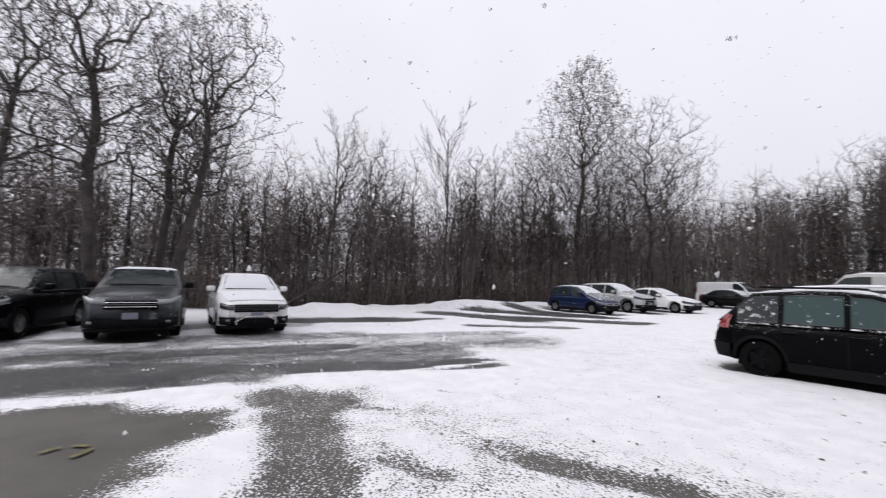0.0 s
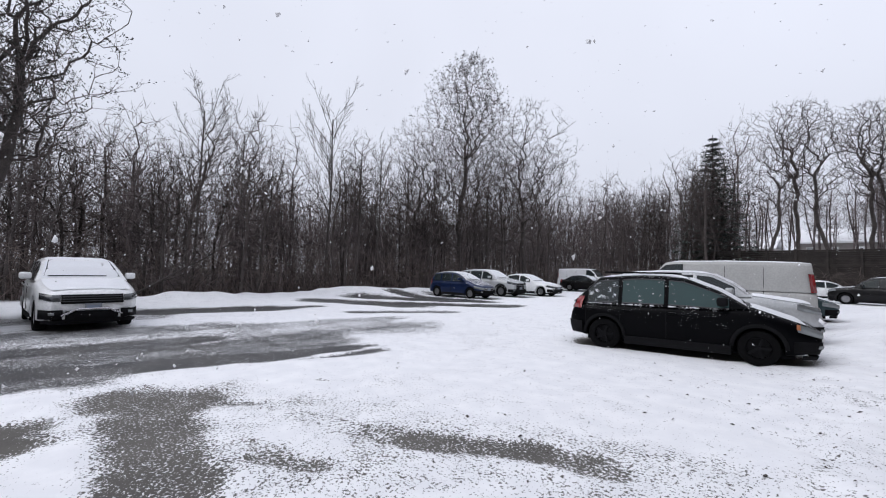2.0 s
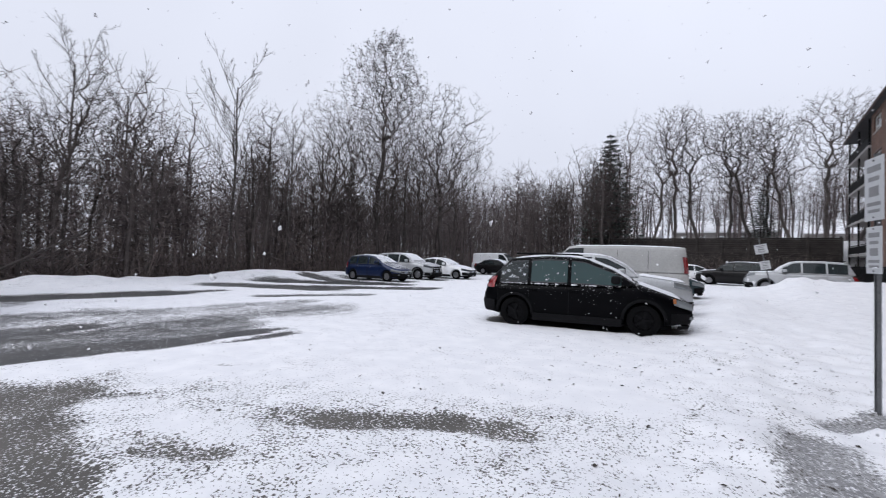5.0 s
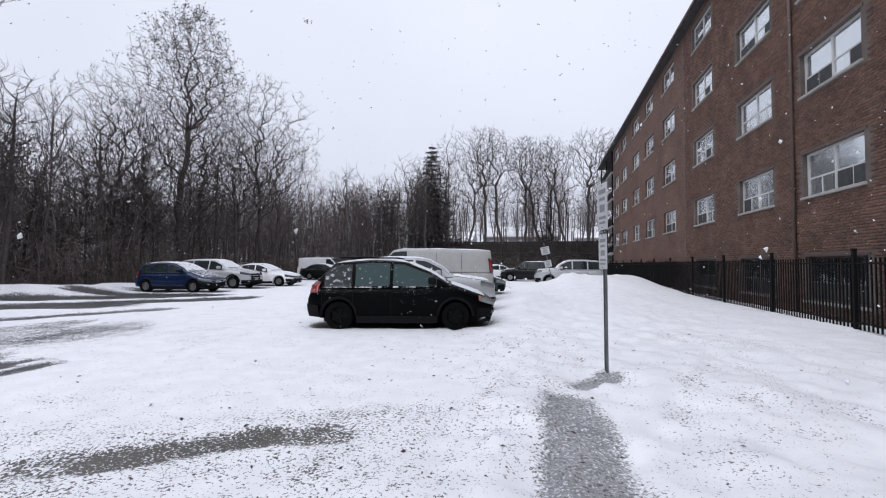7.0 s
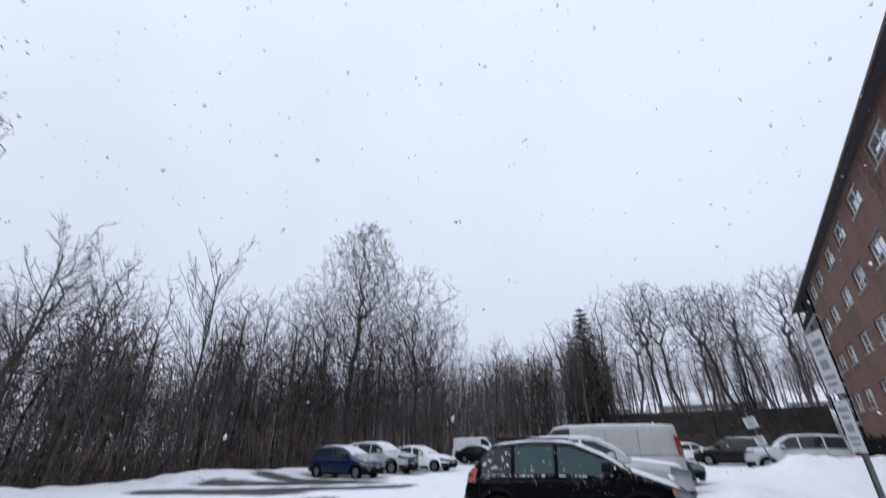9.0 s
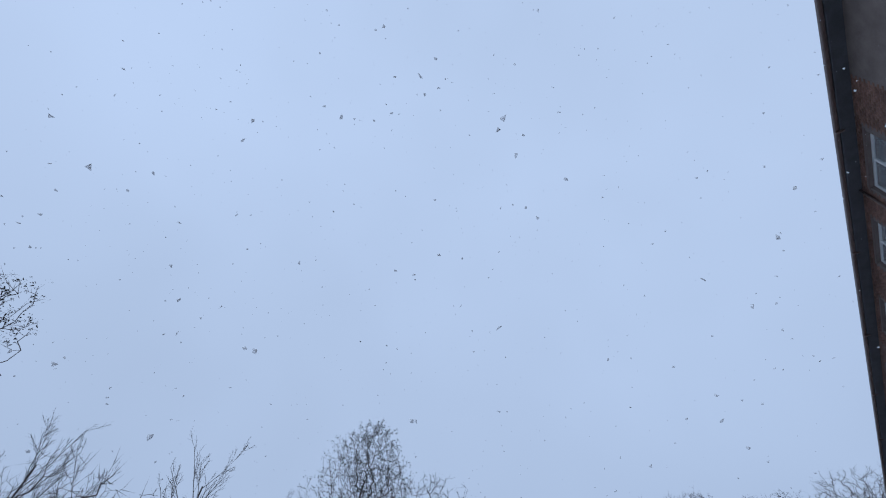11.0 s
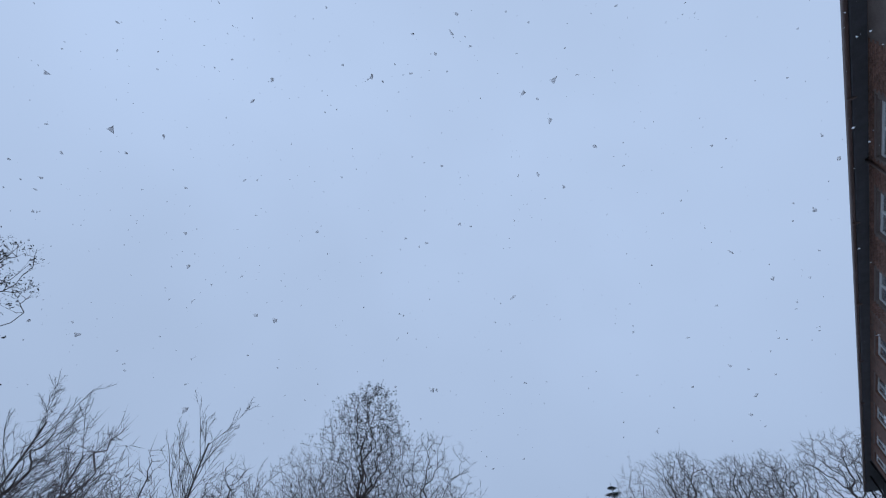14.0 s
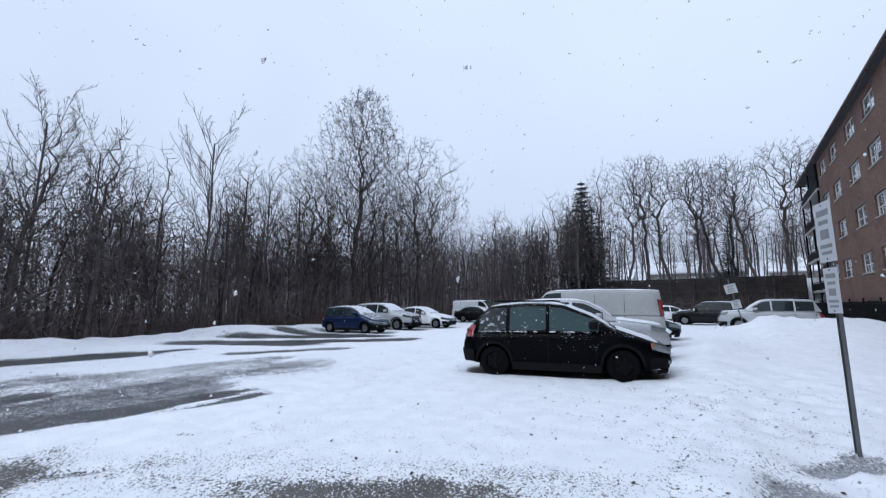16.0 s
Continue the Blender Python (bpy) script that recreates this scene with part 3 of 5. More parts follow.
# ---- retaining wall and houses behind the lot ----
def build_retaining():
    r = tagged(new("retaining_wall"), "dark weathered timber retaining wall behind the parking lot", "retaining wall")
    for k in range(22):
        z0 = 0.0 + k * 0.205
        off = 0.02 * math.sin(k * 7.1)
        box("timber", -15.5, 6.9, 55.7 + off, 55.95 + off, z0, z0 + 0.19, TIMBER, r, 0.015)
    for x in np.arange(-15, 7, 2.4):
        box("timber_post", x, x + 0.2, 55.52, 55.675, 0, 4.6, TIMBER, r, 0.015)
    box("earth_core", -15.5, 6.9, 55.99, 56.6, 0, 4.15, TIMBER, r)
    box("wall_return", -15.9, -15.53, 55.7, 60, -0.5, 4.4, TIMBER, r)
    return r


build_retaining()


def build_house(x, y, w, d, h, rise, label):
    hs = tagged(new("house"), label, "house")
    hs.location = (x, y, 4.2)
    box("wall", -w / 2, w / 2, -d / 2, d / 2, -0.5, h, SIDING, hs)
    v = [(-w / 2 - .4, -d / 2 - .4, h), (w / 2 + .4, -d / 2 - .4, h), (w / 2 + .4, 0, h + rise), (-w / 2 - .4, 0, h + rise), (-w / 2 - .4, d / 2 + .4, h), (w / 2 + .4, d / 2 + .4, h)]
    v += [(a, b_, c - 0.2) for a, b_, c in v]
    fc = [(0, 1, 2, 3), (3, 2, 5, 4), (6, 9, 8, 7), (9, 10, 11, 8), (0, 6, 7, 1), (4, 5, 11, 10), (0, 3, 9, 6), (3, 4, 10, 9), (1, 7, 8, 2), (2, 8, 11, 5)]
    mesh_ob("roof", v, fc, SNOW, hs, "snow-covered pitched roof")
    for wx in np.arange(-w / 2 + 1.4, w / 2 - 1, 2.6):
        wd = box("window", wx - 0.5, wx + 0.5, -d / 2 - 0.03, -d / 2 + 0.02, 0.9, 2.1, FRAMEMAT, hs)
        box("pane", wx - 0.42, wx + 0.42, -d / 2 - 0.045, -d / 2 - 0.034, 0.98, 2.02, PANE, wd)
    return hs


build_house(-4, 86, 14, 8, 2.8, 2.2, "low house with a snow-covered roof beyond the trees")
build_house(13, 92, 13, 8, 2.8, 2.4, "distant house with pale siding and snowy roof")
build_house(-22, 98, 12, 8, 2.8, 2.2, "distant house with a snowy roof behind bare trees")


# ---- trees ----
def grow(seed, h, kids, ratio, angle, first=0.3, up=0.15, wander=0.12, thick=0.013, lean=(0, 0), taper=0.75, cone=0.65, stem=1.0):
    """Branch pieces of a bare tree: rows of start, end, two radii and level."""
    rnd = random.Random(seed)
    out = []

    def limb(p, d, length, r, level, n):
        pts, seg = [(p, r, d)], length / n
        for k in range(n):
            j = Vector((rnd.gauss(0, 1), rnd.gauss(0, 1), rnd.gauss(0, 0.6))) * wander * (1 + 0.4 * level)
            d = (d + j + Vector((0, 0, up * (0.3 if level == 0 else 1)))).normalized()
            q = p + d * seg
            r2 = r * (1 - taper / n) if level < len(kids) else r * 0.7
            out.append((*p, *q, r, r2, level))
            p, r = q, r2
            pts.append((p, r, d))
        if level >= len(kids):
            return
        for i in range(kids[level]):
            t = first + (1 - first) * (i + rnd.random()) / kids[level] if level == 0 else 0.2 + 0.8 * (i + rnd.random()) / kids[level]
            a = min(int(t * n), n - 1)
            f = t * n - a
            base = pts[a][0].lerp(pts[a + 1][0], f)
            rb, db = pts[a][1], pts[a][2]
            side = Vector((rnd.gauss(0, 1), rnd.gauss(0, 1), rnd.gauss(0, 1))).cross(db).normalized()
            ang = radians(angle[min(level, len(angle) - 1)] * rnd.uniform(0.7, 1.3))
            nd = db * math.cos(ang) + side * math.sin(ang)
            ln = length * ratio[min(level, len(ratio) - 1)] * rnd.uniform(0.7, 1.25) * (1.15 - cone * t if level == 0 else 1.1 - 0.5 * t)
            limb(base, nd, ln, max(rb * rnd.uniform(0.38, 0.58), 0.0055), level + 1, 1 if level + 1 == len(kids) else max(2, 5 - level))

    top = Vector((lean[0], lean[1], 1)).normalized()
    limb(Vector((0, 0, -0.2)), top, h * stem, h * thick, 0, 10)
    return np.array(out)


def crowned(seed, h, base, width, profile, n, bend=0.35, lean=(0, 0), thick=0.012, twigs=2, twig=0.4, pull=0.4, stem=0.55, reach=0.55):
    """Branch pieces of a bare tree that fills a crown of the given outline: points in the crown join the nearest limb by the shortest way to the root."""
    r = np.random.RandomState(seed)
    # stem, slightly crooked
    k = max(int(h * stem / 0.7), 6)
    tz = np.linspace(-0.02, stem, k)
    sway = np.cumsum(r.normal(0, bend * 0.16, (k, 2)), 0) * h / 14
    nodes = np.column_stack([sway + np.outer(np.clip(tz, 0, 1) ** 1.2 * h, lean), tz * h])
    px, py = zip(*profile)
    t = r.rand(n * 3)
    keep = r.rand(n * 3) < np.interp(t, px, py) ** 1.5
    t = t[keep][:n]
    ang, rad = r.uniform(0, 6.283, len(t)), r.rand(len(t)) ** reach * width * np.interp(t, px, py) * r.uniform(0.85, 1.12, len(t))
    z = (base + (1 - base) * t) * h
    lump = 1 + 0.18 * np.sin(3 * ang + 5 * t + seed)
    pts = np.column_stack([rad * lump * np.cos(ang) + sway[-1, 0] + (z / h) ** 1.2 * h * lean[0], rad * lump * np.sin(ang) + sway[-1, 1] + (z / h) ** 1.2 * h * lean[1], z])

    def cost(p, q, path):
        d = np.linalg.norm(q - p, axis=1)
        return d * (1 + 0.9 * np.clip(p[2] - q[:, 2], 0, None) / (d + 1e-6)) + pull * path

    pos, par, path = [p for p in nodes], [-1] + list(range(k - 1)), [0.0]
    for i in range(1, k):
        path.append(path[-1] + float(np.linalg.norm(nodes[i] - nodes[i - 1])))
    best, who = np.full(len(pts), 1e9), np.zeros(len(pts), int)
    for i in range(k // 3, k):
        c = cost(nodes[i], pts, path[i] * 0.8)
        m = c < best
        best[m], who[m] = c[m], i
    free = np.ones(len(pts), bool)
    for step in range(len(pts)):
        j = int(np.argmin(np.where(free, best, 1e12)))
        free[j] = False
        p = pts[j]
        i = len(pos)
        pos.append(p)
        par.append(int(who[j]))
        path.append(path[who[j]] + float(np.linalg.norm(p - pos[who[j]])))
        c = cost(p, pts, path[i])
        m = (c < best) & free
        best[m], who[m] = c[m], i
    pos, par = np.array(pos), np.array(par)
    load = np.ones(len(pos))
    for i in range(len(pos) - 1, 0, -1):
        load[par[i]] += load[i]
    size = h * thick * (load / load[0]) ** 0.46
    out = []
    for i in range(1, len(pos)):
        a, b_ = pos[par[i]], pos[i]
        level = 0 if size[i] > 0.03 * h / 14 else 2
        ra = min(size[par[i]], size[i] * 1.35)
        ln = np.linalg.norm(b_ - a)
        if i >= k and ln > 0.035 * h:
            mid = (a + b_) / 2 + r.normal(0, 0.07, 3) * ln + np.array([0, 0, -0.05 * ln])
            out += [(*a, *mid, ra, (ra + size[i]) / 2, level), (*mid, *b_, (ra + size[i]) / 2, size[i], level)]
        else:
            out.append((*a, *b_, ra, size[i], level))
        if load[i] <= 5 and i >= k:
            d0 = (b_ - a) / (ln + 1e-6)
            for j in range(twigs + (load[i] == 1)):
                d = d0 * 0.8 + r.normal(0, 0.5, 3) + np.array([0, 0, 0.22])
                d *= twig * r.uniform(0.5, 1.3) / np.linalg.norm(d)
                at = a + (b_ - a) * r.uniform(0.3, 1)
                out.append((*at, *(at + d), size[i] * 0.8, 0.0, 3))
    return np.array(out)


def prisms(segs, sides):
    """Corners and faces of tapered tubes round branch pieces."""
    p0, p1, r0, r1 = segs[:, 0:3], segs[:, 3:6], segs[:, 6], segs[:, 7]
    d = p1 - p0
    d /= np.linalg.norm(d, axis=1, keepdims=True) + 1e-9
    ref = np.where(np.abs(d[:, 2:3]) > 0.9, np.array([[1.0, 0, 0]]), np.array([[0, 0, 1.0]]))
    u = np.cross(d, ref)
    u /= np.linalg.norm(u, axis=1, keepdims=True) + 1e-9
    v = np.cross(d, u)
    rings = []
    for p, r in ((p0, r0), (p1, r1)):
        for k in range(sides):
            a = 2 * math.pi * k / sides
            rings.append(p + (u * math.cos(a) + v * math.sin(a)) * r[:, None])
    verts = np.stack(rings, 1).reshape(-1, 3)
    base = (np.arange(len(segs)) * 2 * sides)[:, None]
    faces = np.concatenate([base + np.array([[k, (k + 1) % sides, sides + (k + 1) % sides, sides + k]]) for k in range(sides)], 0)
    return verts, faces


def cones(segs):
    """Twigs that run to a point: corners and three-cornered faces."""
    v, f = prisms(segs, 3)
    v = v.reshape(-1, 6, 3)[:, :4].copy()
    v[:, 3] = segs[:, 3:6]
    base = (np.arange(len(segs)) * 4)[:, None]
    return v.reshape(-1, 3), np.concatenate([base + np.array([[k, (k + 1) % 3, 3]]) for k in range(3)], 0)


def clumps(segs, seed, size, per, chance, zmin):
    """Little leaf blades round the ends of the outermost twigs."""
    r = np.random.RandomState(seed)
    tips = segs[(segs[:, 8] == segs[:, 8].max()) & (segs[:, 5] > zmin)][:, 3:6]
    tips = tips[r.rand(len(tips)) < chance]
    c = np.repeat(tips, per, 0) + r.normal(0, size * 1.3, (len(tips) * per, 3))
    a, b = r.normal(0, 1, c.shape), r.normal(0, 1, c.shape)
    a /= np.linalg.norm(a, axis=1, keepdims=True)
    b /= np.linalg.norm(b, axis=1, keepdims=True)
    a, b = a * size * r.uniform(0.6, 1.4, (len(c), 1)), b * size * 0.5
    verts = np.stack([c - a, c + b, c + a, c - b], 1).reshape(-1, 3)
    return verts, np.arange(len(verts)).reshape(-1, 4)


def make_tree(name, segs, bark, twig, label, leaves=None, leaf_mat=None, split=2):
    t = tagged(new(name), label, "tree", group="bare trees at the lot's edge")
    segs = segs.copy()
    segs[:, 6:8] = np.maximum(segs[:, 6:8], 0.0075)
    big = segs[segs[:, 8] < split]
    small = segs[segs[:, 8] >= split]
    me = raw_mesh("trunk", *prisms(big, 6), bark)
    me.shade_smooth()
    new("trunk", me).parent = t
    if len(small):
        fine = small[:, 8] == segs[:, 8].max()
        v0, f0 = prisms(small[~fine], 3) if (~fine).any() else (np.zeros((0, 3)), np.zeros((0, 4), int))
        tri0 = np.concatenate([f0[:, [0, 1, 2]], f0[:, [0, 2, 3]]], 0)
        v1, f1 = cones(small[fine])
        new("crown", raw_mesh("crown", np.concatenate([v0, v1]), None, twig, np.concatenate([tri0, f1 + len(v0)]))).parent = t
    if leaves is not None:
        lv = new("leaves", raw_mesh("leaves", *leaves, leaf_mat))
        lv.parent = t
        lv["label"] = "withered dark leaf clusters"
    return t


FAN = dict(kids=(17, 8, 7), ratio=(0.36, 0.44, 0.4), angle=(36, 30, 34), first=0.42, up=0.05, cone=0.55, wander=0.05, thick=0.0085, taper=0.9, stem=0.92)
ROUND = ((0, 0.35), (0.4, 1), (0.75, 0.86), (0.93, 0.5), (1, 0.12))
TALL = ((0, 0.45), (0.3, 1), (0.62, 0.8), (0.85, 0.62), (0.95, 0.4), (1, 0.1))
OVAL = ((0, 0.3), (0.35, 1), (0.7, 0.8), (0.9, 0.45), (1, 0.1))
VASE = ((0, 0.12), (0.4, 0.5), (0.78, 1), (0.94, 0.85), (1, 0.35))

tree_spots = []


def plant(tree, spots, grp=""):
    """First spot takes the tree itself, the others copies: x, y, scale, turn."""
    for k, (x, y, s, a) in enumerate(spots):
        m = pose(x, y, float(terrain(np.array(x), np.array(y))), 0, 0, a) @ Matrix.Diagonal((s, s, s, 1))
        if k == 0:
            tree.matrix_world = m
        else:
            c = copy_thing(tree, pose(0, 0, 0))
            c.matrix_world = m
        tree_spots.append((x, y))


# the great leaf-hung tree over the car row, and its neighbours
sg = crowned(11, 19.2, 0.34, 4.3, TALL, 2300, 0.6, (0.01, 0.01), 0.0105, 3, 0.45, 0.26, 0.55, 0.62)
plant(make_tree("tree", sg, BARK, TWIG, "tall bare tree with withered leaf clusters in its crown", clumps(sg, 1, 0.07, 4, 0.5, 12.5), DEADLEAF, 1),
      [(-24.2, 24.0, 1.0, 0)])
sg = crowned(23, 16.5, 0.3, 4.6, ROUND, 1250, 0.5, (0.03, 0.03), 0.0105, 3, 0.55, 0.28, 0.45, 0.62)
plant(make_tree("tree", sg, BARK, TWIG, "bare spreading tree with fine twigs at the wood's edge", split=1),
      [(-23.3, 30.8, 1.08, 40), (-26.5, 20.8, 0.84, 200), (-26.0, 27.5, 0.95, 120), (-25.2, 35.5, 0.9, 290), (-27.5, 33, 0.92, 10), (-22.9, 27.6, 0.72, 70), (-26.0, 22.4, 0.8, 300)])
# fan-shaped pale trees
sg = grow(42, 12.0, **FAN)
plant(make_tree("tree", sg, PALEBARK, TWIG, "slender pale tree with upswept bare branches"), [(-25.6, 12.8, 1.06, 20), (-27.0, 5.4, 1.0, 160), (-26.6, 7.9, 0.9, 250), (-26.0, 16.8, 0.88, 80)])
# near group behind the parked cars
sg = crowned(45, 13.6, 0.3, 2.9, TALL, 900, 0.6, (-0.02, 0.13), 0.0125, 2, 0.36, 0.28, 0.6)
near_a = make_tree("tree", sg, BARK, TWIG, "tall leaning tree with dark hanging leaves behind the parked cars", clumps(sg, 3, 0.055, 4, 0.85, 5.5), DEADLEAF, 1)
sg = crowned(47, 13.4, 0.34, 2.8, TALL, 750, 0.6, (0.02, -0.03), 0.012, 2, 0.36, 0.3, 0.6)
near_b = make_tree("tree", sg, BARK, TWIG, "tall crooked tree with withered leaves behind the parked cars", clumps(sg, 4, 0.055, 4, 0.85, 5.5), DEADLEAF, 1)
plant(near_a, [(-18.3, -1.75, 0.98, 0), (-18.6, -7.6, 0.92, 290)])
plant(near_b, [(-18.0, -4.2, 1.06, 120), (-19.6, -2.6, 0.92, 250)])
sg = crowned(52, 12.2, 0.3, 1.9, OVAL, 280, 0.35, (0.01, 0), 0.0085, 2, 0.6, 0.28, 0.7)
slim_a = make_tree("tree", sg, BARK, TWIG, "slim bare forest tree with an oval twiggy crown", split=1)
sg = crowned(53, 11.2, 0.3, 1.8, OVAL, 250, 0.5, (0.08, -0.05), 0.0085, 2, 0.6, 0.28, 0.65)
slim_b = make_tree("tree", sg, BARK, TWIG, "slim leaning bare forest tree", split=1)
sg = grow(54, 10.0, **FAN)
slim_c = make_tree("tree", sg, PALEBARK, TWIG, "young bare tree with upright branches")
sg = crowned(55, 9.5, 0.26, 2.3, ROUND, 250, 0.8, (0.05, 0.05), 0.0095, 2, 0.55, 0.25, 0.45)
slim_d = make_tree("tree", sg, BARK, TWIG, "small crooked bare tree in the undergrowth", split=1)
rnd = random.Random(8)
spots = {0: [], 1: [], 2: [], 3: []}
for k in range(128):
    y = -34 + 88 * (k + rnd.random()) / 128
    e = float(woods_edge(np.array(y)))
    x = e - 0.8 - 10 * rnd.random() ** 1.3
    spots[rnd.choice((0, 0, 1, 1, 2, 3, 3))].append((x, y, rnd.uniform(0.62, 0.95), rnd.uniform(0, 360)))
for k in range(24):
    spots[rnd.choice((0, 1, 2, 3))].append((-27 + 13 * rnd.random(), rnd.uniform(50, 66), rnd.uniform(1.1, 1.45), rnd.uniform(0, 360)))
for k, t in enumerate((slim_a, slim_b, slim_c, slim_d)):
    plant(t, spots[k])
# tall row on the terrace
sg = crowned(61, 16.4, 0.26, 4.2, VASE, 800, 0.7, (0.05, 0), 0.0115, 2, 0.55, 0.26, 0.5)
row_a = make_tree("tree", sg, BARK, TWIG, "tall bare tree with a spreading crown on the terrace", split=1)
sg = crowned(62, 16.0, 0.3, 3.9, ROUND, 750, 0.8, (-0.1, 0.02), 0.0115, 2, 0.55, 0.26, 0.5)
row_b = make_tree("tree", sg, BARK, TWIG, "tall forked bare tree on the terrace", split=1)
plant(row_a, [(6.3, 61.5, 1.0, 0), (-2.2, 60.0, 0.95, 120), (-8.6, 63.5, 1.12, 200), (10.5, 64, 0.98, 60), (1.2, 67, 1.0, 300)])
plant(row_b, [(3.2, 60.5, 1.0, 0), (-5.6, 60.8, 1.05, 70), (8.6, 59.5, 0.9, 190), (-10.6, 60.0, 0.98, 250), (-0.2, 63.5, 1.05, 20), (13.5, 62, 1.0, 110)])


# spruces
def build_spruce(seed, h):
    r = random.Random(seed)
    t = tagged(new("spruce"), "dark green conical spruce dusted with snow", "tree")
    segs, bl = [(0, 0, -0.2, 0, 0, h, h * 0.016, 0.02, 0)], []
    for k in range(int(h * 13)):
        tier = k // 9
        z = 0.9 + (h - 1.0) * (tier * 9 / (h * 13)) ** 0.95 + r.uniform(-0.12, 0.12)
        ln = ((h - z) / h) ** 0.85 * h * 0.34 * r.uniform(0.7, 1.2) + 0.15
        a = k * 6.283 / 9 + tier * 0.7 + r.uniform(-0.3, 0.3)
        d = Vector((math.cos(a), math.sin(a), 0))
        p = Vector((0, 0, z))
        n = 3
        for i in range(n):
            q = p + (d * ln + Vector((0, 0, -0.12 * ln if i < 2 else 0.08 * ln))) / n
            segs.append((*p, *q, 0.02, 0.012, 1))
            for j in range(9):
                c = p.lerp(q, r.random())
                s = 0.26 * (1.1 - 0.2 * i) * (0.6 + ln / 3)
                side = Vector((-d.y, d.x, 0)) * r.choice((-1, 1))
                tip = c + (side * r.uniform(0.5, 1.2) + d * r.uniform(0.2, 0.9) + Vector((0, 0, r.uniform(-0.5, 0.1)))) * s * 1.6
                w = d * s * 0.3
                bl += [c - w, c + w, tip + w * 0.4, tip - w * 0.4]
            p = q
    new("trunk", raw_mesh("trunk", *prisms(np.array(segs), 4), BARK)).parent = t
    bl = np.array([tuple(v) for v in bl])
    new("crown", raw_mesh("crown", bl, np.arange(len(bl)).reshape(-1, 4), HAZENEEDLE)).parent = t
    return t


plant(build_spruce(3, 16.5), [(-15.6, 58.0, 1.0, 0), (0.6, 64.5, 0.42, 60)])


# deep woods: many thin trees too far in to tell apart
def build_far_woods():
    r = np.random.RandomState(17)
    kinds = [crowned(70 + k, 10.0, b0, wd, OVAL, 110, 0.5, (0.04 * k - 0.08, 0), 0.0085, 1, 0.75, 0.3, 0.65)
             for k, (b0, wd) in enumerate(((0.3, 1.6), (0.36, 1.9), (0.22, 1.5), (0.32, 1.7), (0.26, 2.1)))]
    for sg in kinds:
        sg[:, :8] /= 10.0
    thick, fine = [], []
    for k in range(730):
        if k < 480:
            y = r.uniform(-45, 62)
            x = float(woods_edge(np.array(y))) - r.uniform(4, 32)
        elif k < 620:
            y, x = r.uniform(58, 88), r.uniform(-50, -14)
        else:
            y, x = r.uniform(66, 84), r.uniform(-14, 22)
        h = r.uniform(8.8, 12.2) * (1.32 if y > 44 else 1) * (1.18 if k >= 480 else 1)
        if x > -14:
            h *= r.uniform(0.45, 0.85)
        sg = kinds[r.randint(5)].copy()
        a = r.uniform(0, 6.283)
        m = np.array([[math.cos(a), -math.sin(a), 0], [math.sin(a), math.cos(a), 0], [0, 0, 1]]) * h
        base = np.array([x, y, float(terrain(np.array(x), np.array(y)))])
        sg[:, 0:3], sg[:, 3:6] = sg[:, 0:3] @ m.T + base, sg[:, 3:6] @ m.T + base
        sg[:, 6:8] = np.maximum(sg[:, 6:8] * h, 0.015)
        last = sg[:, 8] >= 2
        thick.append(sg[~last])
        fine.append(sg[last])
    # tangled low growth between the stems
    n = 86000
    y = r.uniform(-42, 62, n)
    x = woods_edge(y) - 1.5 - 26 * r.rand(n)
    far = r.rand(n) < 0.2
    x, y = np.where(far, r.uniform(-44, -15, n), x), np.where(far, r.uniform(56, 80, n), y)
    c = np.column_stack([x, y, terrain(x, y) + 6.5 * r.rand(n) ** 1.5])
    e = r.normal(0, 1, (n, 3)) * np.array([0.5, 0.5, 0.6]) + np.array([0, 0, 0.25])
    fine.append(np.column_stack([c, c + e, np.full(n, 0.03), np.zeros(n), np.zeros(n)]))
    v0, f0 = prisms(np.concatenate(thick), 3)
    v1, f1 = cones(np.concatenate(fine))
    tri = np.concatenate([f0[:, [0, 1, 2]], f0[:, [0, 2, 3]], f1 + len(v0)])
    # the paler bark colour carries the distance haze over the deep woods
    me = raw_mesh("woods", np.concatenate([v0, v1]), None, HAZEWOOD, tri)
    return tagged(new("woods", me), "dense grey-brown bare woods behind the lot", "woods", kind="stuff")


build_far_woods()


